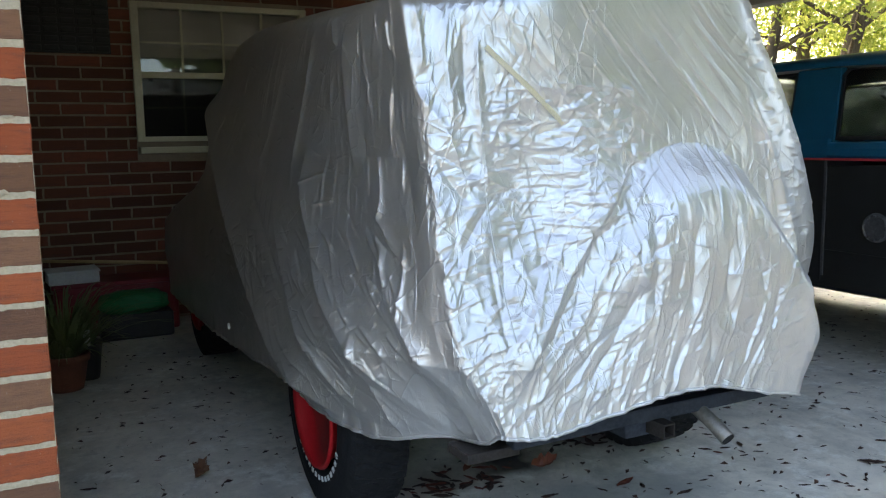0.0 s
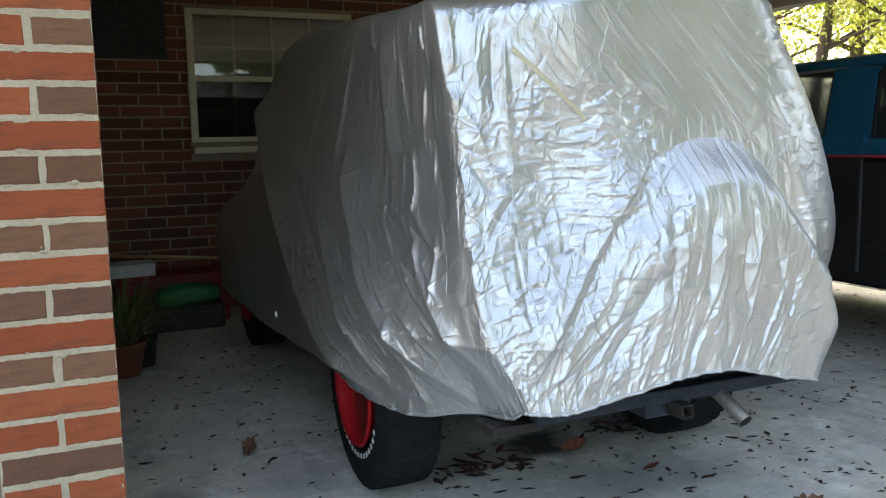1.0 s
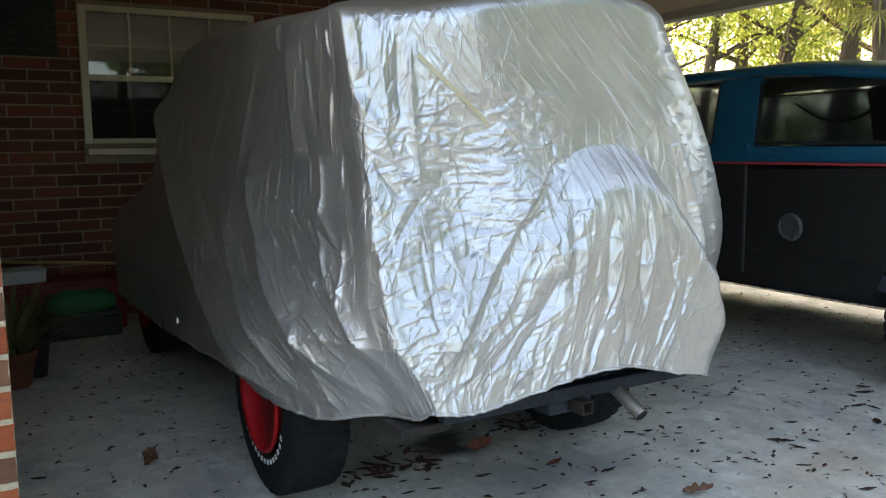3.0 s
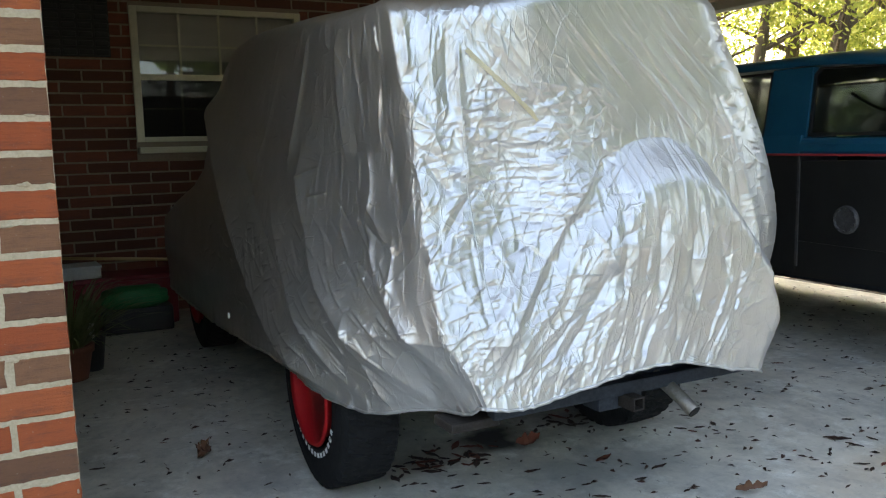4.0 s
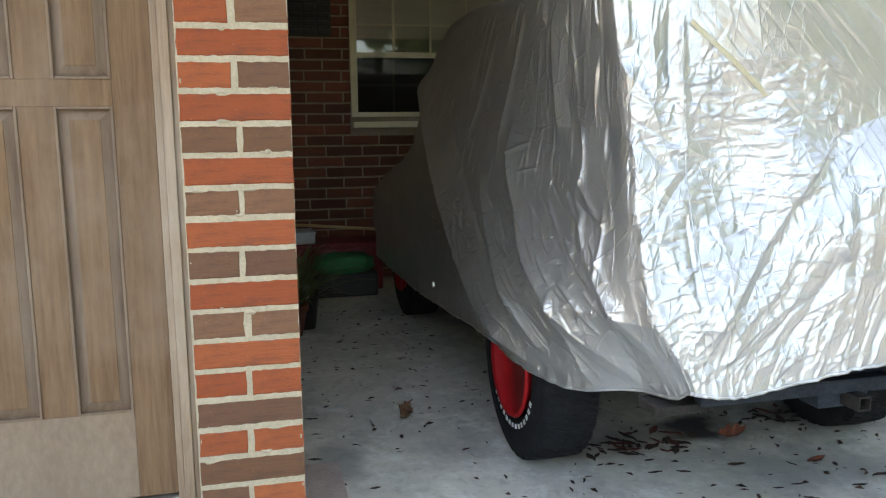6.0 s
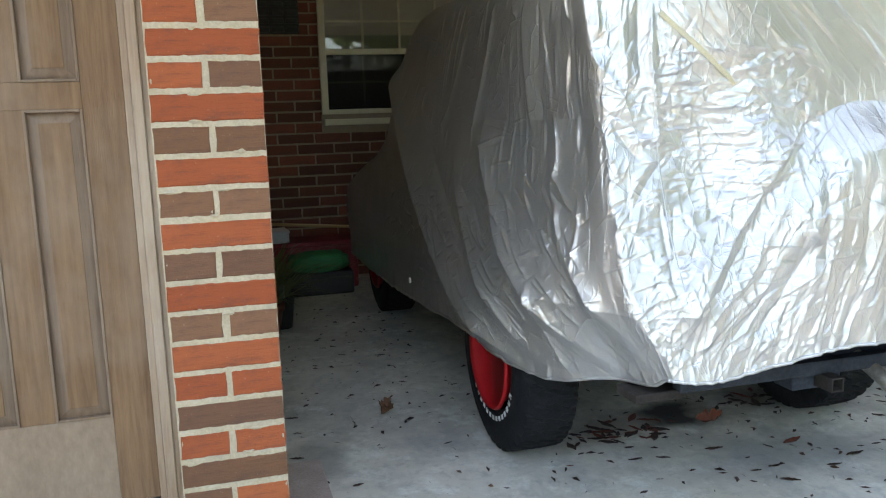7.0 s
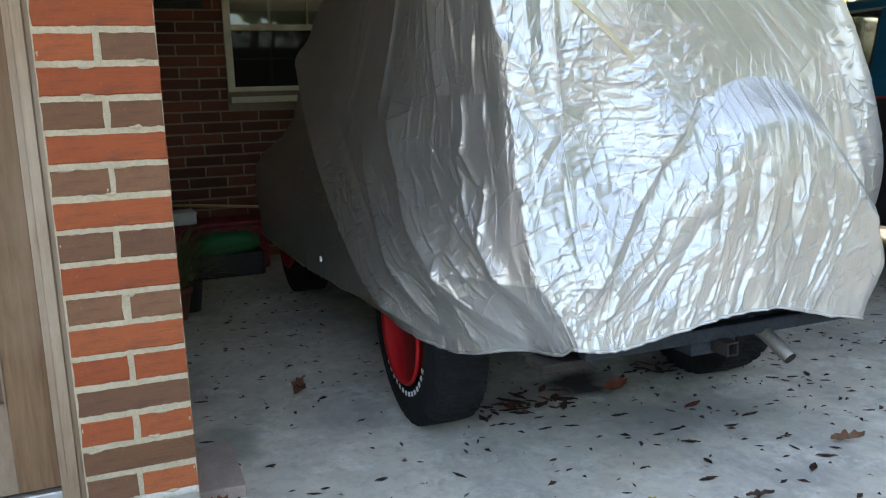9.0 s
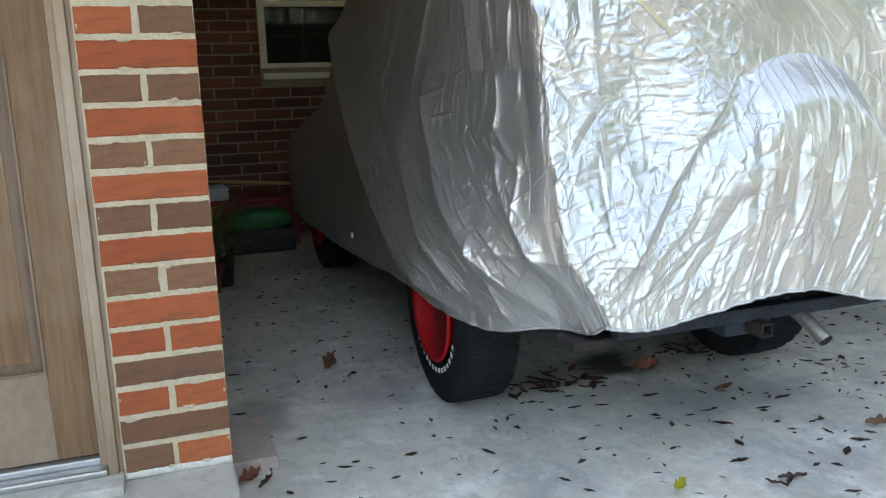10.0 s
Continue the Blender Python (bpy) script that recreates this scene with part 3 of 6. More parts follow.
def build_wheel(parent, x, y, z, r, w, rim_r, out, rim_mat, marked=False):
    """out: -1 where the outer side looks towards -x, +1 otherwise."""
    base = pose(x, y, z, 0, 0, 0 if out < 0 else 180)
    wheel = part("wheel", moved(tube([(-w * 0.2, 0, 0), (w * 0.4, 0, 0)], rim_r * 0.5, 20), base), M_CHASSIS, parent)
    part("tyre", moved(tyre_mesh(r, w, rim_r), base), M_RUBBER, wheel, "black all-terrain tyre")
    part("rim", moved(rim_mesh(rim_r, w), base), rim_mat, wheel, "", True)
    for k in range(8):
        a = 2 * math.pi * k / 8
        # black discs painted in as the dark of the rim holes
        part("rim_slot", moved(tube([(-w * 0.105, math.cos(a) * rim_r * 0.72, math.sin(a) * rim_r * 0.72), (-w * 0.09, math.cos(a) * rim_r * 0.72, math.sin(a) * rim_r * 0.72)], 0.020, 10), base), M_HOLE_BLACK, wheel)
    if marked:
        # maker's lettering as plain raised bars on the sidewall
        rr = rim_r + 0.034
        for k in range(14):
            a = radians(203 + k * 8.6)
            m = Matrix.Rotation(a, 4, "X") @ Matrix.Translation((-w * 0.494, rr, 0))
            bm = bmesh.new()
            for dz in (-0.006, 0.006):
                bmesh.ops.create_cube(bm, size=1.0, matrix=m @ Matrix.Translation((0, 0, dz)) @ Matrix.Diagonal((0.003, 0.017, 0.0035, 1)))
            bmesh.ops.create_cube(bm, size=1.0, matrix=m @ Matrix.Translation((0, 0.007 if k % 2 else -0.007, 0)) @ Matrix.Diagonal((0.003, 0.0035, 0.009, 1)))
            part("raised_mark", moved(bm, base), M_WHITE_MARK, wheel, "white raised sidewall bar")
    return wheel


# ---- the covered off-roader ----


def build_car():
    car = thing("off_roader", "small off-roader with red wheels hidden under a cover", "car")
    for x, y, out in ((0.908, 0.615, -1), (2.18, 0.615, 1), (0.945, 3.0, -1), (2.165, 3.0, 1)):
        build_wheel(car, x, y, 0.358, 0.362, 0.216, 0.204, out, M_RED_PAINT, y < 1 and out < 0)
    body = bmesh.new()
    box(0.98, 2.17, -0.10, 1.95, 0.56, 1.12, 0.04, body)
    box(1.05, 2.10, 1.95, 3.30, 0.60, 0.98, 0.04, body)
    part("body", body, M_CHASSIS, car)
    for x in (1.22, 1.90):
        part("frame_rail", box(x - 0.04, x + 0.04, -0.22, 3.35, 0.44, 0.54, 0.008), M_CHASSIS, car)
    for y in (0.615, 3.0):
        part("axle", tube([(1.0, y, 0.358), (1.45, y, 0.358), (1.52, y, 0.358), (1.66, y, 0.358), (1.73, y, 0.366), (2.10, y, 0.358)], [0.036, 0.036, 0.12, 0.12, 0.036, 0.036], 14), M_CHASSIS, car, "", True)
    bumper = part("rear_bumper", box(1.07, 2.08, -0.250, -0.205, 0.448, 0.492, 0.008), M_CHASSIS, car, "scuffed dark steel crossbar")
    part("bumper_bracket", box(0.94, 1.10, -0.235, -0.12, 0.428, 0.456, 0.006), M_RUST, bumper)
    part("valance", box(1.30, 2.06, -0.185, -0.155, 0.455, 0.60, 0.006), M_CHASSIS, car, "dark lower tail panel")
    part("front_bumper", box(0.98, 2.17, 3.28, 3.38, 0.46, 0.60, 0.012), M_CHASSIS, car)
    hitch = bmesh.new()
    hx, hz = 1.555, 0.432
    for a in ((hx - 0.021, hx + 0.021, hz + 0.016, hz + 0.021), (hx - 0.021, hx + 0.021, hz - 0.021, hz - 0.016), (hx - 0.021, hx - 0.016, hz - 0.016, hz + 0.016), (hx + 0.016, hx + 0.021, hz - 0.016, hz + 0.016)):
        box(a[0], a[1], -0.300, -0.14, a[2], a[3], 0, hitch)
    part("hitch_receiver", hitch, M_RUST, car, "square rusty hitch tube")
    part("hitch_mount", box(1.46, 1.63, -0.225, -0.14, 0.40, 0.45, 0.006), M_CHASSIS, car)
    pts = [(1.62, 0.20, 0.50), (1.67, 0.08, 0.51), (1.705, -0.05, 0.500), (1.722, -0.15, 0.478), (1.731, -0.225, 0.450), (1.737, -0.285, 0.420), (1.742, -0.340, 0.386)]
    pipe = part("exhaust_pipe", tube(pts, 0.0225, 18, False), M_PIPE, car, "bent exhaust tail pipe with a dull shine", True)
    d = (Vector(pts[-1]) - Vector(pts[-2])).normalized()
    # black disc closing the pipe, painting its dark inside
    part("pipe_mouth", tube([Vector(pts[-1]) - d * 0.004, Vector(pts[-1]) + d * 0.0006], 0.0195, 18), M_HOLE_BLACK, pipe)
    part("muffler", tube([(1.62, 0.18, 0.47), (1.62, 0.20, 0.47), (1.62, 0.75, 0.47), (1.62, 0.77, 0.47)], [0.03, 0.085, 0.085, 0.03], 18), M_RUST, car)
    spare = part("spare_wheel", moved(tyre_mesh(0.27, 0.16, 0.15), pose(1.64, -0.09, 0.88, 0, 0, 90)), M_RUBBER, car)
    part("roll_bar", tube([(1.08, 0.35, 1.05), (1.12, 0.35, 1.48), (1.22, 0.35, 1.56), (1.78, 0.35, 1.56), (1.86, 0.35, 1.48), (1.95, 0.35, 1.05)], 0.025, 10), M_CHASSIS, car)
    return car


build_car()


# ---- the silver cover ----
def lattice(seed):
    return np.random.RandomState(seed).rand(256, 256)


def vnoise(a, b, seed):
    """Smooth value noise in -1..1 on arrays."""
    t = lattice(seed)
    ia, ib = np.floor(a).astype(int), np.floor(b).astype(int)
    fa, fb = a - ia, b - ib
    fa, fb = fa * fa * fa * (fa * (fa * 6 - 15) + 10), fb * fb * fb * (fb * (fb * 6 - 15) + 10)
    g = lambda i, j: t[i % 256, j % 256]
    return 2 * ((g(ia, ib) * (1 - fa) + g(ia + 1, ib) * fa) * (1 - fb) + (g(ia, ib + 1) * (1 - fa) + g(ia + 1, ib + 1) * fa) * fb) - 1


def creases(a, b, seed):
    """Sharp ridges between soft hollows, 0..1."""
    return (1 - np.abs(vnoise(a, b, seed))) ** 3


def facets(a, b, seed, rough=1.0):
    """Flat facets that meet in sharp creases, like crumpled foil, about 0..1."""
    t = np.random.RandomState(seed).rand(5, 64, 64)
    ia, ib = np.floor(a).astype(int), np.floor(b).astype(int)
    best = np.full(np.shape(a + b), -9.0)
    for i in (-1, 0, 1):
        for j in (-1, 0, 1):
            ca, cb = (ia + i) % 64, (ib + j) % 64
            da, db = a - (ia + i + t[0][ca, cb]), b - (ib + j + t[1][ca, cb])
            h = 0.5 * t[2][ca, cb] + rough * ((t[3][ca, cb] - 0.5) * da + (t[4][ca, cb] - 0.5) * db) - 0.55 * (da * da + db * db)
            best = np.maximum(best, h)
    return best


def step(e0, e1, x):
    u = np.clip((x - e0) / (e1 - e0), 0, 1)
    return u * u * (3 - 2 * u)


def top_height(y):
    """The height of the cover's upper edge along the car."""
    return np.interp(y, (0.0, 0.5, 1.0, 1.4, 1.7, 1.86, 1.97, 2.16, 2.45, 3.0, 3.5), (1.645, 1.68, 1.715, 1.725, 1.71, 1.65, 1.50, 1.16, 1.05, 0.94, 0.80))


# lines of the large folds: three points each as (metres along the hem, height), then height, slack side, steep side
FLANK_FOLDS = [
    ((2.344, 1.524), (3.180, 0.864), (4.062, 0.415), 0.085, 0.16, 0.03),
    ((3.886, 1.285), (3.957, 0.928), (4.503, 0.472), 0.036, 0.085, 0.04),
    ((3.537, 1.102), (3.755, 0.818), (4.171, 0.424), 0.022, 0.055, 0.026),
    ((4.234, 0.733), (4.238, 0.596), (4.268, 0.432), 0.018, 0.03, 0.014),
    ((4.339, 1.124), (4.381, 0.878), (4.697, 0.494), 0.014, 0.055, 0.028),
    ((4.474, 1.022), (4.461, 0.885), (4.444, 0.767), 0.006, 0.012, 0.009),
    ((4.352, 0.973), (4.369, 0.892), (4.398, 0.798), 0.008, 0.012, 0.008),
    ((4.495, 0.761), (4.540, 0.613), (4.734, 0.511), 0.009, 0.05, 0.035),
    ((4.574, 1.557), (4.490, 1.292), (4.559, 0.988), -0.007, 0.05, 0.05),
]
SHOULDER_FOLDS = [
    ((3.860, 1.649), (3.873, 1.439), (3.705, 1.149), 0.011, 0.016, 0.007),
    ((3.550, 1.602), (3.478, 1.376), (3.289, 1.162), 0.01, 0.018, 0.007),
    ((4.251, 1.643), (4.226, 1.435), (4.213, 1.139), 0.017, 0.065, 0.035),
    ((4.096, 1.646), (4.108, 1.604), (4.154, 1.536), 0.012, 0.014, 0.007),
    ((4.495, 1.594), (4.499, 1.549), (4.503, 1.498), 0.009, 0.006, 0.006),
    ((4.331, 1.243), (4.364, 1.141), (4.331, 1.023), 0.011, 0.016, 0.007),
    ((3.781, 1.101), (3.894, 1.144), (4.007, 1.167), 0.006, 0.006, 0.006),
    ((3.911, 1.060), (3.995, 1.075), (4.066, 1.083), 0.006, 0.006, 0.006),
    ((2.894, 1.327), (3.415, 0.947), (3.823, 0.674), -0.014, 0.03, 0.03),
]
CORNER_FOLDS = [
    ((4.615, 1.645), (4.659, 1.541), (4.665, 1.430), 0.01, 0.016, 0.012),
    ((4.726, 1.631), (4.737, 1.462), (4.766, 1.288), 0.013, 0.026, 0.022),
    ((4.827, 1.555), (4.824, 1.367), (4.848, 1.111), 0.013, 0.012, 0.009),
    ((4.790, 1.587), (4.792, 1.447), (4.795, 1.320), -0.01, 0.012, 0.012),
    ((4.568, 1.402), (4.700, 1.337), (4.778, 1.170), 0.011, 0.02, 0.035),
    ((4.540, 1.250), (4.665, 1.163), (4.731, 1.029), 0.008, 0.018, 0.024),
    ((4.798, 1.359), (4.862, 1.332), (4.958, 1.373), 0.006, 0.008, 0.008),
    ((4.900, 1.386), (4.882, 1.310), (4.845, 1.237), 0.007, 0.01, 0.008),
    ((4.702, 1.237), (4.746, 1.153), (4.795, 1.095), -0.008, 0.01, 0.01),
]
TAIL_FOLDS = [
    ((5.245, 1.167), (5.088, 0.987), (4.865, 0.572), 0.05, 0.036, 0.13),
    ((5.216, 1.090), (5.094, 0.843), (4.938, 0.562), 0.018, 0.04, 0.045),
    ((5.245, 0.894), (5.199, 0.766), (5.126, 0.574), -0.02, 0.026, 0.034),
    ((4.842, 1.032), (4.845, 0.858), (4.909, 0.562), -0.007, 0.009, 0.009),
    ((4.874, 0.983), (4.865, 0.873), (4.853, 0.752), -0.007, 0.007, 0.01),
    ((4.891, 0.987), (4.926, 0.898), (4.938, 0.759), 0.008, 0.012, 0.02),
    ((4.958, 1.000), (5.007, 0.923), (5.077, 0.889), -0.007, 0.01, 0.012),
    ((4.590, 0.911), (4.603, 0.710), (4.743, 0.507), 0.005, 0.035, 0.022),
    ((5.062, 0.890), (5.056, 0.797), (4.993, 0.716), -0.006, 0.01, 0.01),
]
PLEATS = [
    ((5.326, 1.122), (5.268, 0.984), (5.283, 0.768), -0.015, 0.014, 0.02),
    ((5.413, 1.045), (5.384, 0.927), (5.410, 0.772), -0.012, 0.012, 0.018),
    ((5.527, 1.002), (5.515, 0.864), (5.579, 0.730), -0.013, 0.012, 0.018),
    ((5.599, 0.979), (5.637, 0.871), (5.683, 0.780), -0.009, 0.01, 0.014),
    ((5.196, 0.985), (5.213, 0.912), (5.257, 0.848), 0.008, 0.01, 0.01),
    ((5.410, 0.723), (5.413, 0.665), (5.419, 0.597), -0.009, 0.012, 0.016),
    ((5.466, 0.784), (5.509, 0.695), (5.535, 0.625), -0.008, 0.01, 0.012),
    ((5.715, 0.848), (5.735, 0.758), (5.759, 0.651), -0.007, 0.01, 0.012),
    ((5.791, 1.457), (5.808, 1.114), (5.891, 0.707), 0.02, 0.03, 0.03),
]

# small creases by zone: along from, to, height from, to, slant, spread, length from, to, height of the crease, count
CREASES = [
    (4.61, 4.88, 0.50, 1.30, 15, 55, 0.04, 0.14, 0.0036, 150),
    (4.64, 4.98, 1.22, 1.68, 72, 45, 0.04, 0.15, 0.0026, 150),
    (4.80, 4.93, 0.52, 1.30, 5, 30, 0.02, 0.06, 0.0030, 110),
    (4.70, 5.16, 0.50, 1.04, 60, 75, 0.07, 0.24, 0.0042, 110),
    (4.86, 5.14, 0.98, 1.40, 0, 20, 0.04, 0.14, 0.0030, 130),
    (5.02, 5.32, 1.02, 1.40, 20, 70, 0.03, 0.09, 0.0032, 180),
    (4.94, 5.32, 0.52, 1.16, 55, 60, 0.05, 0.18, 0.0038, 110),
    (4.90, 5.80, 1.24, 1.68, -52, 7, 0.15, 0.45, 0.0020, 90),
    (5.20, 5.80, 0.60, 1.20, 90, 12, 0.12, 0.40, 0.0040, 110),
    (5.10, 5.82, 0.50, 0.92, 30, 75, 0.03, 0.10, 0.0034, 110),
    (5.78, 6.20, 0.50, 1.66, 5, 35, 0.03, 0.10, 0.0030, 220),
]
FLANK_CREASES = [
    (3.30, 4.52, 0.45, 1.02, -42, 18, 0.06, 0.22, 0.0046, 130),
    (3.10, 4.60, 0.45, 0.95, 25, 30, 0.03, 0.08, 0.0036, 140),
    (2.60, 4.55, 0.95, 1.68, 80, 16, 0.08, 0.28, 0.0040, 100),
    (4.25, 4.50, 0.55, 1.50, 85, 16, 0.06, 0.20, 0.0016, 34),
    (2.20, 3.20, 0.45, 1.00, -20, 60, 0.05, 0.15, 0.0030, 40),
]


def lay_fold(D, A, Z, line, high, slack, steep, rise=0.32):
    """Adds one long fold along a bent line; the slack side looks towards the tail."""
    p0, pm, p2 = (np.array(p) for p in line)
    p1 = 2 * pm - 0.5 * (p0 + p2)
    ts = np.linspace(0, 1, 17)[:, None]
    pts = (1 - ts) ** 2 * p0 + 2 * ts * (1 - ts) * p1 + ts ** 2 * p2
    reach = 3.2 * max(slack, steep)
    c0, c1 = np.searchsorted(A[:, 0], (pts[:, 0].min() - reach, pts[:, 0].max() + reach))
    a, z = A[c0:c1], Z[c0:c1]
    best, sign, along = np.full(a.shape, 9.0), np.ones(a.shape), np.zeros(a.shape)
    for k in range(16):
        d = pts[k + 1] - pts[k]
        t = np.clip(((a - pts[k, 0]) * d[0] + (z - pts[k, 1]) * d[1]) / (d @ d), 0, 1)
        ra, rz = a - pts[k, 0] - t * d[0], z - pts[k, 1] - t * d[1]
        r = np.hypot(ra, rz)
        nearer = r < best
        best = np.where(nearer, r, best)
        sign = np.where(nearer, np.sign(rz * d[0] - ra * d[1]) * (-1 if d[1] > 0 else 1), sign)
        along = np.where(nearer, (k + t) / 16, along)
    wide = np.where(sign > 0, slack, steep)
    D[c0:c1] += high * np.exp(-(best / wide) ** np.where(sign > 0, 1.15, 1.5)) * step(0, rise, along) * step(1, 0.85, along)


def lay_creases(D, A, Z, zones, seed):
    """Adds many short straight creases, each with one sharp and one soft flank."""
    rng = np.random.RandomState(seed)
    for a0, a1, z0, z1, slant, spread, l0, l1, high, count in zones:
        for _ in range(count):
            ca, cz = rng.uniform(a0, a1), rng.uniform(z0, z1)
            g = radians(slant + spread * (rng.rand() + rng.rand() - 1))
            half = 0.5 * rng.uniform(l0, l1)
            hgt = high * rng.uniform(0.45, 1.25) * (1 if rng.rand() < 0.7 else -1)
            sharp, soft = rng.uniform(0.0022, 0.0042), rng.uniform(0.006, 0.018)
            reach = half + 4 * soft
            c0, c1 = np.searchsorted(A[:, 0], (ca - reach, ca + reach))
            if c1 - c0 < 3:
                continue
            col = Z[(c0 + c1) // 2]
            r0, r1 = np.searchsorted(col, (cz - reach - 0.02, cz + reach + 0.02))
            a, z = A[c0:c1, r0:r1] - ca, Z[c0:c1, r0:r1] - cz
            along, off = a * math.cos(g) + z * math.sin(g), z * math.cos(g) - a * math.sin(g)
            off = off - rng.uniform(-0.14, 0.14) * along * along / half
            fade = np.clip(1 - (along / half) ** 2, 0, 1)
            D[c0:c1, r0:r1] += hgt * fade * np.exp(-np.where(off > 0, off / soft, -off / sharp))


def build_cover():
    cover = thing("car_cover", "crumpled silver car cover draped over the off-roader", "car cover")
    # stations along the hem, from the middle of the front round by -x to the rear
    x0, x1, y0, y1, rad = 0.735, 2.305, -0.325, 3.52, 0.06
    path = []

    def run(ax, ay, bx, by, gap):
        n = max(1, int(math.hypot(bx - ax, by - ay) / gap))
        path.extend((ax + (bx - ax) * k / n, ay + (by - ay) * k / n) for k in range(n))

    def turn(cx, cy, a0, n, rd=rad):
        path.extend((cx + rd * math.cos(radians(a0 + 90 * k / n)), cy + rd * math.sin(radians(a0 + 90 * k / n))) for k in range(n))

    run(1.5, y1, x0 + rad, y1, 0.03)
    turn(x0 + rad, y1 - rad, 90, 8)
    run(x0, y1 - rad, x0, 2.1, 0.02)
    run(x0, 2.1, x0, y0 + rad, 0.0042)
    turn(x0 + rad, y0 + rad, 180, 30)
    big = 0.30
    run(x0 + rad, y0, x1 - big, y0, 0.0029)
    turn(x1 - big, y0 + big, 270, 60, big)
    run(x1, y0 + big, x1, 0.6, 0.010)
    run(x1, 0.6, x1, y1 - rad, 0.03)
    turn(x1 - rad, y1 - rad, 0, 8)
    run(x1 - rad, y1, 1.5, y1, 0.03)
    P = np.array(path)
    nxt, prv = np.roll(P, -1, 0), np.roll(P, 1, 0)
    tang = nxt - prv
    tang /= np.linalg.norm(tang, axis=1)[:, None]
    arc = np.concatenate([[0], np.cumsum(np.linalg.norm(np.diff(P, axis=0), axis=1))])
    ux, uy = (P[:, 0] - x0) / (x1 - x0), (P[:, 1] - y0) / (y1 - y0)
    # hem height
    hem = 0.42 - 0.03 * step(0.9, 1.4, P[:, 1]) - 0.065 * step(1.2, 2.4, P[:, 1]) - 0.03 * step(0.6, -0.1, P[:, 1]) * (P[:, 0] < 1.5) + 0.012 * vnoise(arc * 5, arc * 0, 3)
    onrear = np.where(P[:, 0] < 1.5, np.clip((0.06 - (P[:, 1] - y0)) / 0.06, 0, 1), step(0.30, 0.0, P[:, 1] - y0))
    arch = 0.488 + 0.016 * np.exp(-((P[:, 0] - 1.00) / 0.09) ** 2) + 0.078 * np.exp(-((P[:, 0] - 1.68) / 0.33) ** 2) + 0.004 * step(1.15, 1.0, P[:, 0]) * step(0.86, 1.0, P[:, 0]) + 0.006 * step(1.9, 2.2, P[:, 0]) - 0.075 * step(1.0, 0.78, P[:, 0])
    hem = hem * (1 - onrear) + (arch + 0.006 * vnoise(arc * 9, arc * 0, 4)) * onrear
    corner = step(1.0, 0.9, P[:, 0]) * step(0.22, 0.0, P[:, 1])
    hem = hem * (1 - corner) + (0.396 + 0.066 * step(0.14, -0.16, P[:, 1]) + 0.046 * step(0.74, 0.95, P[:, 0])) * corner
    hem = hem + 0.012 * np.exp(-((arc - arc[np.argmin(P.sum(1))]) / 0.10) ** 2)
    ring = np.concatenate([hem[-30:], hem, hem[:30]])
    hem = np.convolve(ring, np.ones(61) / 61, "valid")
    NV, NR = 460, 36
    v = np.linspace(0, 1, NV) ** 0.95
    ztop = top_height(P[:, 1]) + 0.065 * step(0.9, 1.8, P[:, 0])
    Z = hem[:, None] + (ztop - hem)[:, None] * v[None, :]
    h = np.clip((Z - 0.43) / 1.27, 0, 1)
    edge = np.clip((v[None, :] - 0.95) / 0.05, 0, 1)
    rnd = 0.04 * (1 - np.sqrt(1 - edge * edge * 0.995))
    XL = x0 + 0.12 * h ** 2.0 + rnd + 0.02 * step(0.62, 0.43, Z)
    XR = x1 + 0.10 * np.sin(np.pi * np.clip(h / 0.9, 0, 1)) - 0.24 * h ** 3.2 - rnd - 0.20 * step(0.98, 0.42, Z)
    mid = step(0.02, 0.34, ux)[:, None]
    YR = y0 + (0.29 - 0.155 * mid) * (1 - (1 - np.clip(h, 0, 1)) ** 1.9) + rnd
    YF = y1 - 0.22 * h ** 1.5 - rnd
    X = XL + (XR - XL) * ux[:, None]
    Y = YR + (YF - YR) * uy[:, None]
    A = arc[:, None] + 0 * Z

    # the spare wheel pushes the back out
    k = np.where(X < 1.69, 0.635, 0.600)
    d = (1.198 - Z) - (np.abs(X - 1.69) / k) ** 2.3
    soft = 0.045 + 0.06 * step(1.05, 0.65, Z)
    u = np.clip((d + soft) / (0.11 + soft + 0.13 * step(1.62, 1.36, X)), 0, 1)
    m = (0.4 * step(0, 1, u) + 0.6 * np.sin(u * np.pi / 2)) * onrear[:, None]
    Y = Y * (1 - m) + np.minimum(Y, -0.352 + 0.06 * np.clip((1.66 - X) / 0.5, 0, 1) ** 1.5 + 0.030 * step(0.40, 1.36, Z) + 0.034 * step(0.90, 1.30, Z)) * m
    # the left rear corner is drawn in towards the hem
    high = step(0.70, 0.98, Z)
    na, nb = -0.955 - 0.030 * high, -0.297 + 0.127 * high
    over = na * (X - 1.03) + nb * (Y + 0.31) - np.interp(Z, (0.45, 0.56, 0.68, 0.98, 1.217, 1.44, 1.65), (-0.045, -0.01, 0.045, 0.06, 0.040, 0.061, 0.08))
    cut = 0.5 * (over - 0.03 + np.sqrt((over - 0.03) ** 2 + 0.014 ** 2)) * step(1.5, 0.9, X) * (step(0.90, 0.50, Y) * step(0.42, 1.05, Z) + np.clip((0.48 - Y) / 0.66, 0, 1) * step(1.05, 0.42, Z))
    X, Y = X - na * cut * 0.94, Y - nb * cut * 0.94
    # slack hollow between the corner and the wheel
    Y += 0.062 * np.exp(-((X - 1.20) / 0.14) ** 2 - ((Z - 1.08) / 0.28) ** 2) * onrear[:, None]

    # outward directions for the folds
    N = np.stack([tang[:, 1], -tang[:, 0]], 1)
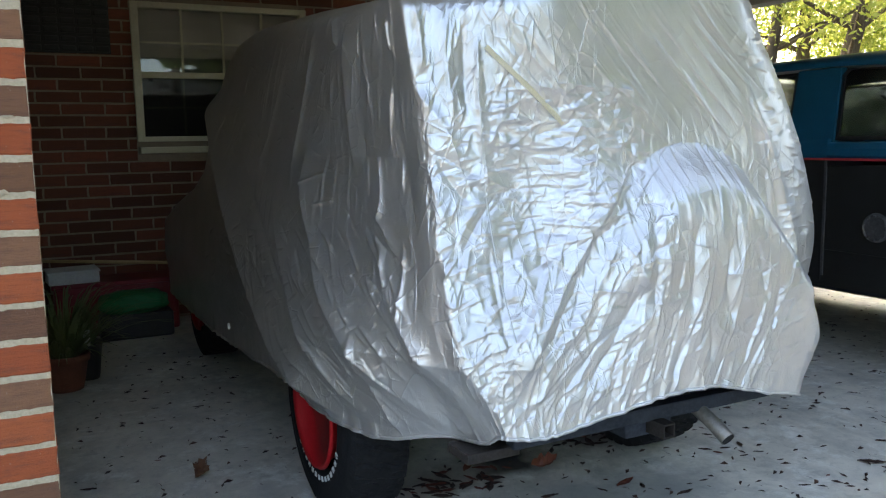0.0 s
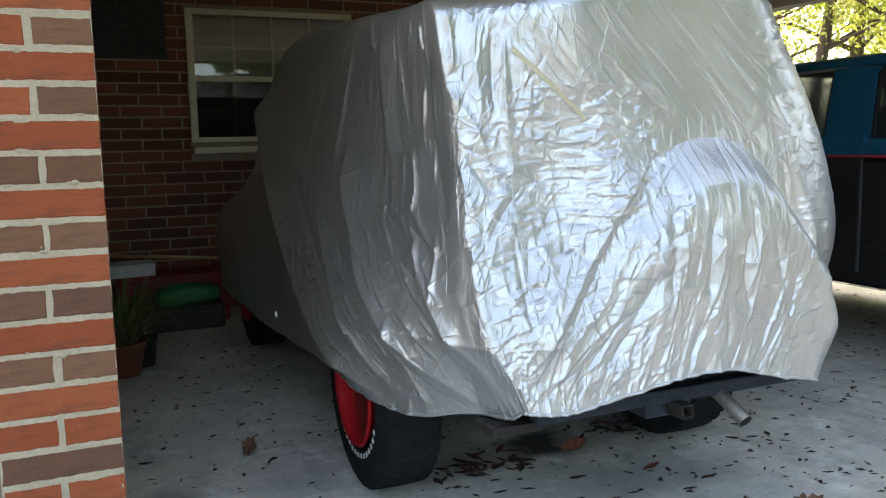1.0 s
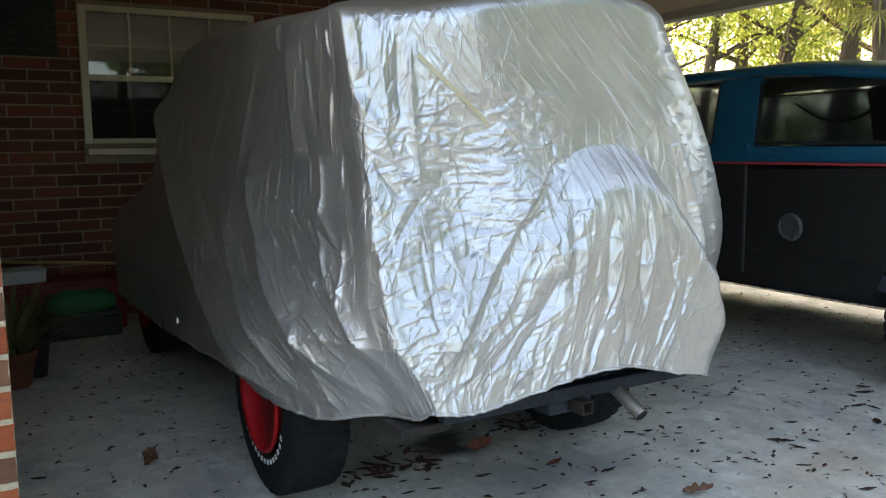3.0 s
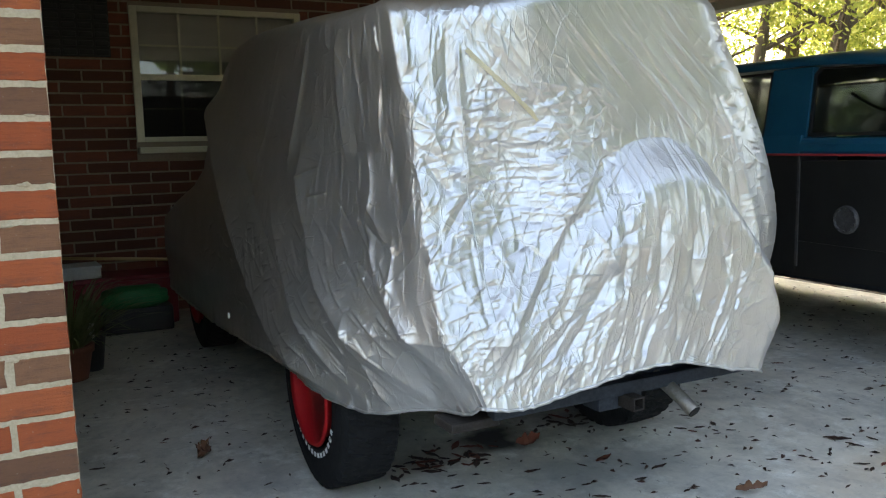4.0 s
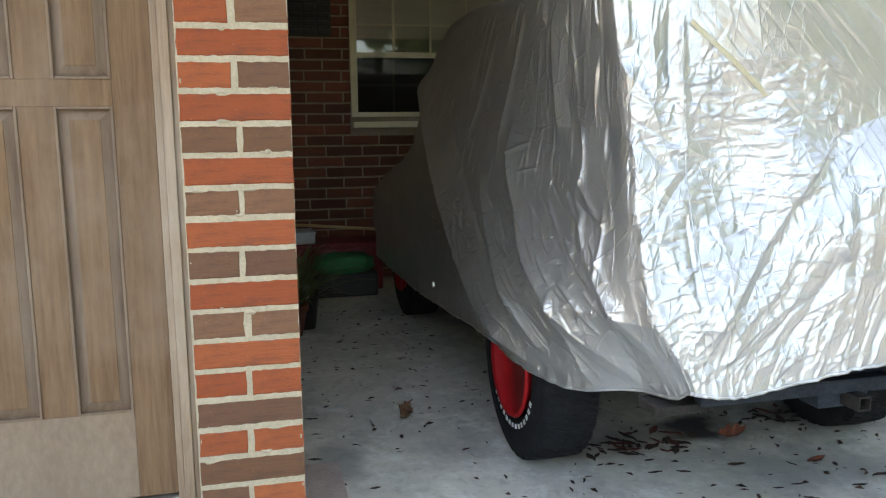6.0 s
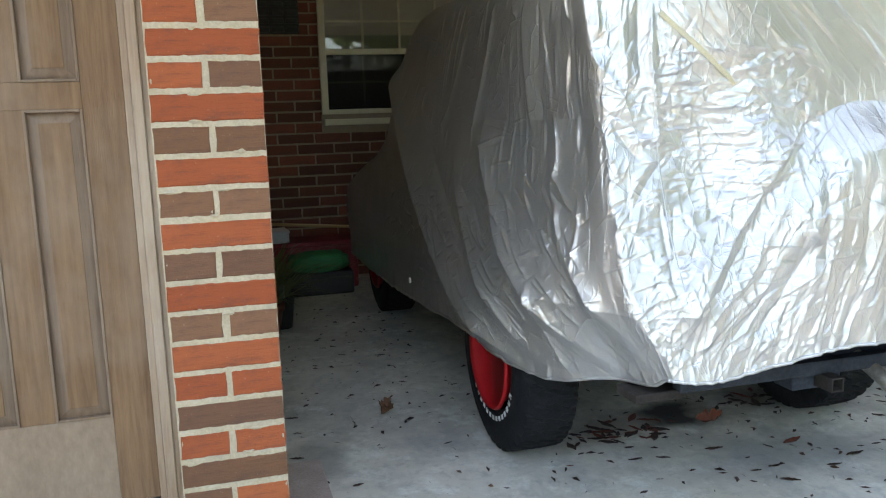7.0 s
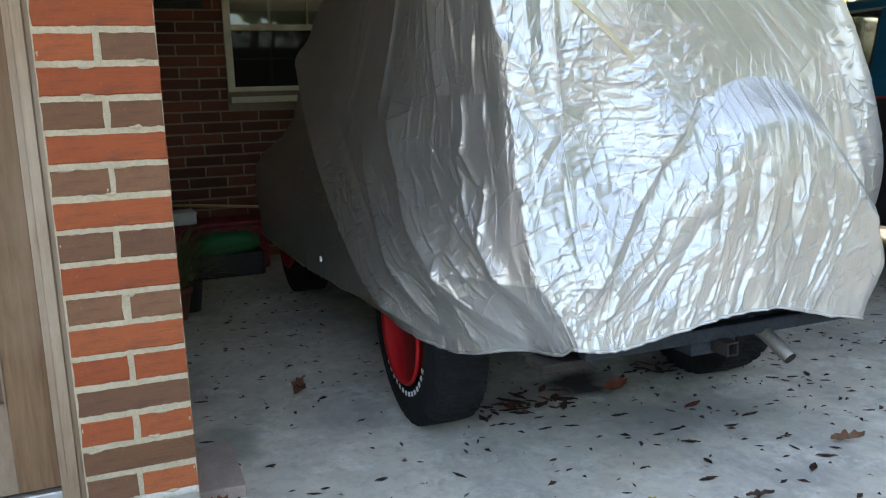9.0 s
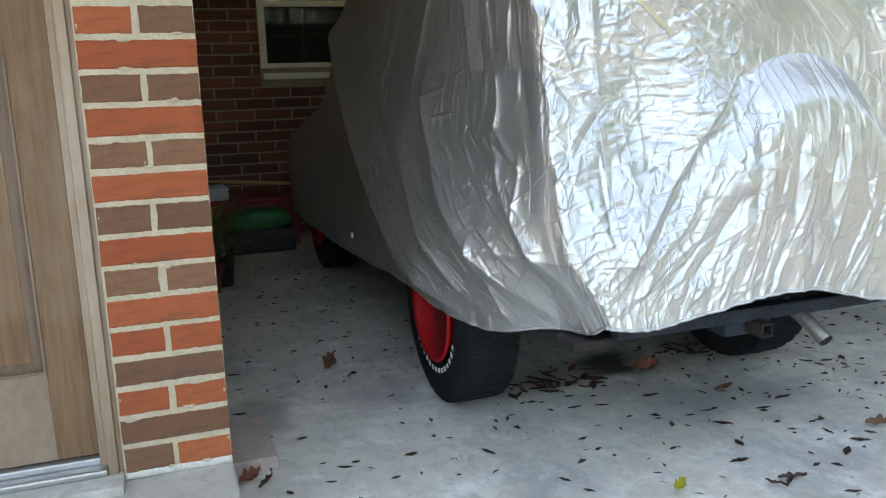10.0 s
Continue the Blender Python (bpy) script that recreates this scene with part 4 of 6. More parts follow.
    if (N[len(N) // 2] @ (P[len(N) // 2] - np.array([1.5, 1.6]))) < 0:
        N = -N
    D = np.zeros_like(Z)
    left = np.clip((0.10 - (P[:, 0] - x0)) / 0.10, 0, 1)[:, None] * np.ones_like(Z)
    left *= step(-0.36, -0.20, Y)
    for group in (FLANK_FOLDS, SHOULDER_FOLDS, CORNER_FOLDS, TAIL_FOLDS, PLEATS):
        for f0, f1, f2, high, slack, steep in group:
            lay_fold(D, A, Z, (f0, f1, f2), high, slack, steep, 0.10 if high > 0.08 else 0.32)
    lay_creases(D, A, Z, CREASES, 5)
    lay_creases(D, A, Z, FLANK_CREASES, 6)
    # the sheet pokes out a little at the shoulder behind the door
    D += 0.030 * np.exp(-((A - 2.36) / 0.10) ** 2 - ((Z - 1.42) / 0.07) ** 2)
    # slack waves of the sheet at hand width
    wa, wz = 0.35 * vnoise(A * 4, Z * 4, 22), 0.35 * vnoise(A * 4, Z * 4, 23)
    foil = onrear[:, None] * (0.45 + 0.4 * np.exp(-((X - 1.25) / 0.25) ** 2 - ((Z - 1.05) / 0.35) ** 2)) * (1 - 0.4 * m) + 0.18 * left
    foil = np.maximum(foil, 0.12) * (1 - 0.85 * onrear[:, None] * step(1.24, 1.38, Z) * step(1.2, 1.4, X))
    D -= foil * (0.0022 * facets(A * 8 + wa, Z * 7.5 + wz, 36, 1.5) + 0.0008 * facets(A * 19 + wa * 2, Z * 17 + wz * 2, 37, 1.6))
    # pleats hanging from the spare wheel
    c = (X - 1.64) / np.sqrt(np.clip(1.30 - Z, 0.03, 2)) + 0.03 * vnoise(X * 5, Z * 5, 17)
    hang = m * step(1.22, 1.0, Z)
    D += hang * (0.005 * creases(c * 7.0, Z * 0.9, 18) + 0.0010 * creases(c * 15, Z * 1.2, 19))
    # lines drawn to the low point of the hem
    ang, far = np.arctan2(X - 1.04, np.maximum(Z - 0.46, 0.02)), np.hypot(X - 1.04, Z - 0.46)
    D += onrear[:, None] * (1 - 0.7 * m) * step(0.75, 0.35, far) * step(0.03, 0.2, far) * (0.004 * creases(ang * 4.5, far * 1.2, 32) + 0.002 * creases(ang * 11, far * 2, 33))
    # gathers at the elastic hem
    low = np.exp(-(Z - hem[:, None]) / 0.05)
    D += 0.006 * low * vnoise(A * 34, Z * 3, 20) + 0.008 * low * (onrear[:, None] > 0.5) * creases(A * 22, Z * 6, 21)
    # short arching wrinkles between strap and spare wheel
    patch = onrear[:, None] * np.exp(-((X - 1.28) / 0.17) ** 2 - ((Z - 1.18) / 0.17) ** 2)
    zz = Z + 0.25 * (X - 1.32) ** 2 + 0.02 * vnoise(X * 6, Z * 6, 43)
    D += patch * (0.0018 * creases(A * 7, zz * 20, 44) + 0.0014 * creases(A * 13, zz * 40, 45))
    # the sheet lies flat at the upper edge, where the roof begins
    D *= step(1.0, 0.97, v)[None, :] * 0.85 + 0.15
    # and is drawn tight where the corner is gathered
    D *= 1 - 0.8 * step(0.03, 0.12, cut) * onrear[:, None]
    X = X + N[:, 0:1] * D
    Y = Y + N[:, 1:2] * D

    # roof, from the upper edge to a spine
    sxp, syp = np.full(len(P), 1.40), np.clip(Y[:, -1], 0.45, 3.05)
    r = (np.linspace(0, 1, NR + 1)[1:])[None, :]
    RX = X[:, -1:] + (sxp[:, None] - X[:, -1:]) * r
    RY = Y[:, -1:] + (syp[:, None] - Y[:, -1:]) * r
    RZ = Z[:, -1:] + (top_height(RY) - Z[:, -1:]) * step(0, 0.5, r) + 0.055 * np.sin(np.pi / 2 * np.minimum(1, r * 1.6)) + 0.008 * creases(RX * 5, RY * 5, 28)
    X, Y, Z = np.concatenate([X, RX], 1), np.concatenate([Y, RY], 1), np.concatenate([Z, RZ], 1)
    n, mcols = X.shape
    co = np.stack([X, Y, Z], 2).reshape(-1, 3)
    i, j = np.meshgrid(np.arange(n), np.arange(mcols - 1), indexing="ij")
    i2 = (i + 1) % n
    quads = np.stack([i * mcols + j, i2 * mcols + j, i2 * mcols + j + 1, i * mcols + j + 1], 2).reshape(-1, 4)
    me = bpy.data.meshes.new("cover_sheet")
    me.from_pydata(co.tolist(), [], quads.tolist())
    me.polygons.foreach_set("use_smooth", np.ones(len(quads), bool))
    me.materials.append(M_COVER)
    sheet = new("cover_sheet", me)
    sheet.parent = cover
    # rolled elastic hem
    hem_line = [(float(X[a, 0]), float(Y[a, 0]), float(Z[a, 0])) for a in range(0, n, 2)]
    part("hem", tube(hem_line + hem_line[:1], 0.0055, 6, False), M_COVER, cover, "elastic hem roll", True)

    # seam and strap follow the sheet
    def on_sheet(px, pz):
        lo = np.argmin(np.hypot(X[:, :NV] - px, Z[:, :NV] - pz) + 9 * (Y[:, :NV] > 0.25))
        a, b = divmod(int(lo), NV)
        return Vector((float(X[a, b]), float(Y[a, b]) - 0.003, float(Z[a, b])))

    def band(name, a, b, wide, mat, label, n=26, flat=False):
        bm = bmesh.new()
        side = Vector((a[1] - b[1], 0, b[0] - a[0])).normalized() * wide / 2
        last = None
        line = [on_sheet(a[0] + (b[0] - a[0]) * q / n, a[1] + (b[1] - a[1]) * q / n) for q in range(n + 1)]
        if flat:
            depth = [sum(p.y for p in line[max(0, q - 2):q + 3]) / len(line[max(0, q - 2):q + 3]) for q in range(n + 1)]
            depth = [sum(depth[max(0, q - 3):q + 4]) / len(depth[max(0, q - 3):q + 4]) - 0.0005 for q in range(n + 1)]
            line = [Vector((a[0] + (b[0] - a[0]) * q / n, depth[q], a[1] + (b[1] - a[1]) * q / n)) for q in range(n + 1)]
        for p in line:
            row = [bm.verts.new(p + side + Vector((0, 0.001, 0))), bm.verts.new(p + Vector((0, -0.0005 if flat else -0.004, 0))), bm.verts.new(p - side + Vector((0, 0.001, 0)))]
            if last:
                bm.faces.new((last[0], last[1], row[1], row[0]))
                bm.faces.new((last[1], last[2], row[2], row[1]))
            last = row
        part(name, bm, mat, cover, label, True)

    band("strap", (1.068, 1.50), (1.275, 1.30), 0.015, M_STRAP, "pale tan strap ironed into the cover", 26, True)
    band("seam", (1.045, 1.42), (1.068, 0.62), 0.005, M_COVER, "stitched seam", 60, True)
    eye = part("grommet", moved(tube([(-0.004, 0, 0), (0.004, 0, 0)], 0.013, 12), pose(0.690, 1.40, 0.505)), M_TAG, cover, "white grommet near the hem")
    return cover


build_cover()


# ---- blue and black two-door utility vehicle ----
def build_suv():
    suv = thing("utility_vehicle", "two-tone blue over black two-door utility vehicle", "car", (3.8, 0, 0))
    W, L0, L1 = 1.72, -0.75, 3.95
    belt, line = 1.215, 1.128
    # lower body with wheel openings
    def side_outline():
        pts = [(L0, 0.50), (L0, line)]
        pts += [(L1, line - 0.10), (L1, 0.50)]
        ay, ar = 2.98, 0.40
        pts += [(ay + ar * math.cos(radians(a)), 0.42 + ar * math.sin(radians(a))) for a in range(10, 171, 16)]
        pts += [(2.52, 0.41), (0.20, 0.46)]
        ay = -0.19
        pts += [(ay + ar * math.cos(radians(a)), 0.42 + ar * math.sin(radians(a))) for a in range(10, 171, 16)]
        return pts

    def slab(outline, xa, xb):
        bm = bmesh.new()
        a = [bm.verts.new((xa, y, z)) for y, z in outline]
        b = [bm.verts.new((xb, y, z)) for y, z in outline]
        bm.faces.new(a)
        bm.faces.new(b[::-1])
        for i in range(len(a)):
            bm.faces.new((a[i], b[i], b[(i + 1) % len(a)], a[(i + 1) % len(a)]))
        bmesh.ops.recalc_face_normals(bm, faces=bm.faces)
        return bm

    for xa, xb in ((0.0, 0.03), (W - 0.03, W)):
        part("body_side", slab(side_outline(), xa, xb), M_BLACK, suv, "gloss black lower side")
    part("floor_pan", box(0.03, W - 0.03, L0 + 0.02, L1 - 0.05, 0.50, 0.58), M_CHASSIS, suv)
    part("tail_panel", box(0.03, W - 0.03, L0, L0 + 0.05, 0.48, line), M_BLACK, suv)
    part("nose", box(0.03, W - 0.03, 2.70, L1, 0.58, 1.02, 0.05), M_BLACK, suv)
    part("rear_bumper", box(-0.02, W + 0.02, L0 - 0.09, L0 - 0.005, 0.46, 0.60, 0.02), M_TRIMBLACK, suv)
    part("front_bumper", box(-0.02, W + 0.02, L1 + 0.005, L1 + 0.09, 0.46, 0.60, 0.02), M_TRIMBLACK, suv)
    part("side_crease", slab([(0.22, 0.622), (0.98, 0.632), (0.98, 0.644), (0.22, 0.634)], -0.006, -0.001), M_BLACK, suv)
    # blue waist with a rolled shoulder
    for sgn, xs in ((1, 0.0), (-1, W)):
        prof = [(0.0, line), (-0.012, line + 0.02), (-0.012, line + 0.055), (0.006, line + 0.082), (0.022, belt + 0.004), (0.05, belt + 0.004), (0.05, line)]
        bm = bmesh.new()
        rings = [[bm.verts.new((xs + sgn * px, y, pz)) for px, pz in prof] for y in (L0, 0.3, 0.99)]
        for q, s in zip(rings, rings[1:]):
            for i in range(len(prof)):
                bm.faces.new((q[i], q[(i + 1) % len(prof)], s[(i + 1) % len(prof)], s[i]))
        bm.faces.new(rings[0])
        bm.faces.new(rings[-1])
        bmesh.ops.recalc_face_normals(bm, faces=bm.faces)
        part("waist", bm, M_BLUE, suv, "metallic blue shoulder panel", False)
        part("door_skin", slab([(1.005, 0.47), (1.0, line), (2.48, line - 0.01), (2.50, 0.45)], xs + sgn * 0.004, xs - sgn * 0.004), M_BLACK, suv)
        part("door_waist", slab([(1.0, line), (0.985, belt + 0.02), (2.70, belt - 0.01), (2.72, line - 0.01)], xs - sgn * 0.004, xs + sgn * 0.035), M_BLUE, suv)
        part("pinstripe", box(min(xs - sgn * 0.014, xs + sgn * 0.002), max(xs - sgn * 0.014, xs + sgn * 0.002), L0, 2.70, line - 0.007, line + 0.005), M_RED_LINE, suv, "thin red pinstripe")
    # grey strip that paints the highlight on the edge of the door gap
    part("door_highlight", slab([(0.985, 0.50), (0.985, line - 0.012), (1.0, line - 0.012), (1.0, 0.50)], -0.007, 0.004), M_GREY_CAP, suv, "pale strip painted as the highlight along the door gap")
    # greenhouse: posts lean inwards
    lean, rz = 0.09, 1.612

    def post(y_b0, y_b1, y_t0, y_t1, mat, name, thick=0.045, zt=None):
        zt = zt or rz
        for sgn, xs in ((1, 0.0), (-1, W)):
            bm = bmesh.new()
            lo, hi = [], []
            for t in (0.0, thick):
                lo.append([bm.verts.new((xs + sgn * (0.018 + t), y, belt)) for y in (y_b0, y_b1)])
                hi.append([bm.verts.new((xs + sgn * (0.018 + lean + t), y, zt)) for y in (y_t0, y_t1)])
            q = [lo[0][0], lo[0][1], hi[0][1], hi[0][0], lo[1][0], lo[1][1], hi[1][1], hi[1][0]]
            for c in ((0, 1, 2, 3), (7, 6, 5, 4), (0, 4, 5, 1), (1, 5, 6, 2), (2, 6, 7, 3), (3, 7, 4, 0)):
                bm.faces.new([q[k] for k in c])
            bmesh.ops.recalc_face_normals(bm, faces=bm.faces)
            part(name, bm, mat, suv)

    post(0.975, 1.265, 1.01, 1.28, M_BLUE, "door_post")
    post(-0.70, 0.135, -0.36, 0.225, M_BLUE, "rear_post", 0.045, 1.565)
    post(2.60, 2.68, 2.18, 2.26, M_BLUE, "windscreen_post")
    # roof crowned and falling to the tail
    bm = bmesh.new()
    NY, NX = 24, 10
    grid = []
    for a in range(NY + 1):
        y = -0.38 + (2.27 + 0.38) * a / NY
        zc = 1.722 - 0.19 * (max(0, (1.05 - y)) / 1.4) ** 1.6 - 0.030 * (max(0, y - 1.7) / 0.6) ** 2
        row = []
        for b in range(NX + 1):
            u = b / NX * 2 - 1
            x = W / 2 + u * (W / 2 - lean - 0.012)
            row.append(bm.verts.new((x, y, zc - 0.068 * abs(u) ** 3.2)))
        grid.append(row)
    for a in range(NY):
        for b in range(NX):
            bm.faces.new((grid[a][b], grid[a][b + 1], grid[a + 1][b + 1], grid[a + 1][b]))
    r = bmesh.ops.extrude_face_region(bm, geom=bm.faces[:])
    for vv in (g for g in r["geom"] if isinstance(g, bmesh.types.BMVert)):
        vv.co.z -= 0.035
    bmesh.ops.recalc_face_normals(bm, faces=bm.faces)
    part("roof_panel", bm, M_BLUE, suv, "blue roof panel", True)

    # glass with black surrounds
    def pane(name, corners, parent=suv):
        for sgn, xs in ((1, 0.0), (-1, W)):
            bm = bmesh.new()
            def at(y, z, off):
                return (xs + sgn * (0.018 + lean * (z - belt) / (rz - belt) + off), y, z)
            f = [bm.verts.new(at(y, z, 0.020)) for y, z in corners]
            b = [bm.verts.new(at(y, z, 0.025)) for y, z in corners]
            bm.faces.new(f)
            bm.faces.new(b[::-1])
            for i in range(len(f)):
                bm.faces.new((f[i], b[i], b[(i + 1) % len(f)], f[(i + 1) % len(f)]))
            bmesh.ops.recalc_face_normals(bm, faces=bm.faces)
            g = part(name, bm, M_TINT, parent)
            g.visible_shadow = False
            # gasket
            fr = bmesh.new()
            cy = sum(c[0] for c in corners) / len(corners)
            cz = sum(c[1] for c in corners) / len(corners)
            inner = [(cy + (y - cy) * 0.955, cz + (z - cz) * 0.92) for y, z in corners]
            for off in (0.012,):
                o = [fr.verts.new(at(y, z, off)) for y, z in corners]
                n = [fr.verts.new(at(y, z, off)) for y, z in inner]
                o2 = [fr.verts.new(at(y, z, off + 0.02)) for y, z in corners]
                n2 = [fr.verts.new(at(y, z, off + 0.02)) for y, z in inner]
                for i in range(len(o)):
                    k = (i + 1) % len(o)
                    fr.faces.new((o[i], o[k], n[k], n[i]))
                    fr.faces.new((o2[i], n2[i], n2[k], o2[k]))
                    fr.faces.new((n[i], n[k], n2[k], n2[i]))
                    fr.faces.new((o[i], o2[i], o2[k], o[k]))
            bmesh.ops.recalc_face_normals(fr, faces=fr.faces)
            part("window_gasket", fr, M_TRIMBLACK, g)

    pane("quarter_window", [(0.135, belt + 0.012), (0.972, belt + 0.012), (1.005, 1.57), (0.975, 1.605), (0.26, 1.575), (0.225, 1.545)])
    pane("door_window", [(1.262, belt + 0.012), (2.60, belt + 0.012), (2.21, 1.60), (1.28, 1.605)])
    ws = bmesh.new()
    q = [ws.verts.new(c) for c in ((0.08, 2.66, belt), (W - 0.08, 2.66, belt), (W - 0.2, 2.25, 1.63), (0.2, 2.25, 1.63))]
    ws.faces.new(q)
    bmesh.ops.solidify(ws, geom=ws.faces[:], thickness=0.005)
    part("windscreen", ws, M_TINT, suv).visible_shadow = False
    rw = bmesh.new()
    q = [rw.verts.new(c) for c in ((0.08, -0.70, belt), (W - 0.08, -0.70, belt), (W - 0.22, -0.37, 1.57), (0.22, -0.37, 1.57))]
    rw.faces.new(q)
    bmesh.ops.solidify(rw, geom=rw.faces[:], thickness=0.005)
    part("rear_window", rw, M_TINT, suv).visible_shadow = False
    # unseen far-side skirt and rails, added to block light under the vehicle
    part("shade_skirt", box(W - 0.10, W + 0.02, 0.24, 2.52, 0.17, 0.44, 0.01), M_TRIMBLACK, suv)
    for x in (0.45, 1.27):
        part("frame_rail", box(x - 0.05, x + 0.05, L0 + 0.05, L1 - 0.05, 0.34, 0.49, 0.01), M_CHASSIS, suv)
    part("hood", box(0.05, W - 0.05, 2.67, L1, 1.02, 1.10, 0.03), M_BLUE, suv)
    part("tail_waist", box(0.05, W - 0.05, L0, L0 + 0.05, line, belt, 0.01), M_BLUE, suv)
    for x in (0.42, 1.28):
        part("seat", box(x - 0.22, x + 0.22, 1.22, 1.36, 0.75, 1.24, 0.05), M_SEAT, suv)
    part("seat", box(0.2, W - 0.2, 0.30, 0.42, 0.75, 1.12, 0.05), M_SEAT, suv)
    belt_pts = [(0.32, 0.92 - 0.74 * k / 12, 1.46 - 0.11 * math.sin(math.pi * min(1, k / 9.0)) + 0.10 * max(0, (k - 7) / 5)) for k in range(13)]
    part("seat_belt", tube(belt_pts, 0.008, 6), M_TRIMBLACK, suv)
    cap = part("fuel_cap", moved(lathe([(-0.012, 0.058), (-0.018, 0.066), (-0.010, 0.074), (0.0, 0.076)], 28), pose(0, 0.684, 0.784)), M_GREY_CAP, suv, "round dull grey fuel cap")
    for k in range(10):
        a = 2 * math.pi * k / 10
        part("cap_rib", moved(box(-0.024, -0.012, -0.006, 0.006, 0.055, 0.066, 0.002), pose(0, 0.684, 0.784) @ Matrix.Rotation(a, 4, "X")), M_GREY_CAP, cap)
    for x, out in ((0.15, -1), (W - 0.15, 1)):
        for y in (-0.19, 2.98):
            build_wheel(suv, x, y, 0.355, 0.36, 0.24, 0.20, out, M_GREY_CAP)
    return suv


build_suv()


# ---- trees and shrubs ----
def leaf_cloud(centres, count, spread, size, seed, flat=0.8):
    """Many small pointed leaves in clumps, as one mesh."""
    rng = np.random.RandomState(seed)
    c = np.array(centres)
    idx = rng.randint(len(c), size=count)
    g = rng.normal(size=(count, 3)) * np.array([spread, spread, spread * flat])
    p = c[idx] + g
    d = rng.normal(size=(count, 3))
    d /= np.linalg.norm(d, axis=1)[:, None]
    e = np.cross(d, rng.normal(size=(count, 3)))
    e /= np.linalg.norm(e, axis=1)[:, None]
    s = size * (0.6 + 0.8 * rng.rand(count, 1))
    tri = np.stack([p - d * s, p + e * s * 0.42, p + d * s, p - e * s * 0.42], 1).reshape(-1, 3)
    me = bpy.data.meshes.new("crown")
    me.from_pydata(tri.tolist(), [], np.arange(count * 4).reshape(-1, 4).tolist())
    return me


def build_tree(x, y, height, lean, seed, r0=0.2, label="leafy tree with a brown trunk and yellow-green crown", leaves=5200, size=0.085, mat=None, crown_low=0.3):
    rng = random.Random(seed)
    tree = thing("tree", label, "tree", (x, y, -0.06))
    trunk = [(lean[0] * t * height + 0.12 * math.sin(3 * t + seed), lean[1] * t * height + 0.1 * math.cos(4 * t + seed), t * height * 0.8) for t in [k / 8 for k in range(9)]]
    part("trunk", tube(trunk, [r0 * (1 - 0.085 * k) for k in range(9)], 12), M_BARK, tree, "", True)
    tips = []
    for k in range(13):
        t = crown_low + (0.8 - crown_low) * k / 12
        b = Vector(trunk[min(8, int(t / 0.8 * 8))])
        a = rng.uniform(0, 6.28)
        ln = rng.uniform(1.4, 3.0) * height / 9
        mid = b + Vector((math.cos(a) * ln * 0.5, math.sin(a) * ln * 0.5, ln * 0.22))
        tip = b + Vector((math.cos(a) * ln, math.sin(a) * ln, ln * rng.uniform(0.1, 0.7)))
        part("limb", tube([b, mid, tip], [r0 * 0.32, r0 * 0.2, r0 * 0.06], 6), M_BARK, tree)
        tips += [tip, mid.lerp(tip, 0.6), tip + Vector((rng.uniform(-0.7, 0.7), rng.uniform(-0.7, 0.7), rng.uniform(-0.3, 0.6)))]
    me = leaf_cloud([tuple(t) for t in tips], leaves, 0.55 * height / 9, size, seed)
    me.materials.append(mat or M_LEAF)
    crown = new("crown", me)
    crown.parent = tree
    return tree


TREES = [(13.2, 10.4, 10.0, (0.16, -0.05), 3, 0.16), (13.6, 11.4, 9.0, (-0.02, 0.06), 4, 0.12), (14.0, 9.25, 11.0, (0.14, -0.10), 5, 0.20), (14.2, 7.75, 11.0, (0.07, -0.05), 6, 0.19),
         (19.5, 14.5, 12.0, (0.02, 0.0), 7, 0.25), (21.0, 11.0, 12.0, (0.0, 0.04), 8, 0.24), (22.0, 7.0, 12.0, (0.03, 0.0), 9, 0.26), (18.0, 19.0, 12.0, (0.0, 0.02), 10, 0.25), (26.0, 15.0, 13.0, (0, 0), 11, 0.3),
         (24.0, 3.5, 12.0, (0, 0), 12, 0.25)]
for n_tree, (x, y, hh, ln, sd, r0) in enumerate(TREES):
    build_tree(x, y, hh, ln, sd, r0, leaves=18000 if n_tree > 3 else 8000, size=0.085 if n_tree > 3 else 0.062)
# trees hidden behind the house, added only to shade the sunlit drive
for x, y, hh, sd in ((7.4, 12.5, 12, 41), (9.6, 17.0, 12, 42), (7.2, 17.5, 12, 43)):
    build_tree(x, y, hh, (0.02, -0.03), sd, 0.17, "tall added tree, out of view, shading the drive", 10000, 0.12, M_LEAF, 0.50)
# trees behind the camera, added to darken what the silver cover mirrors
for x, y, hh, sd in ((-20, -24, 11, 21), (-11, -30, 9, 22), (7.0, -15, 11, 23), (11.0, -10.5, 9, 26), (12.5, -15, 15, 27), (20, -12, 15, 25), (6.8, -10.8, 9, 30)):
    build_tree(x, y, hh, (0.02, 0.02), sd, 0.25, "tall added tree, out of view, darkening the cover's reflections", 17000, 0.28, M_LEAF_DARK, 0.40)
for x, y, hh, sd in ((4.6, -19.5, 11.5, 51),):
    build_tree(x, y, hh, (0.02, 0.02), sd, 0.2, "tall added tree, out of view, darkening the cover's reflections", 10000, 0.24, M_LEAF_DARK, 0.50)
for x, y, hh, sd in ((-1.3, -26, 6.0, 44), (9.4, -9.2, 8.0, 49)):
    build_tree(x, y, hh, (0.02, 0.02), sd, 0.2, "bushy dark added tree, out of view, darkening the cover's reflections", 12000, 0.2, M_LEAF_DARK, 0.12)


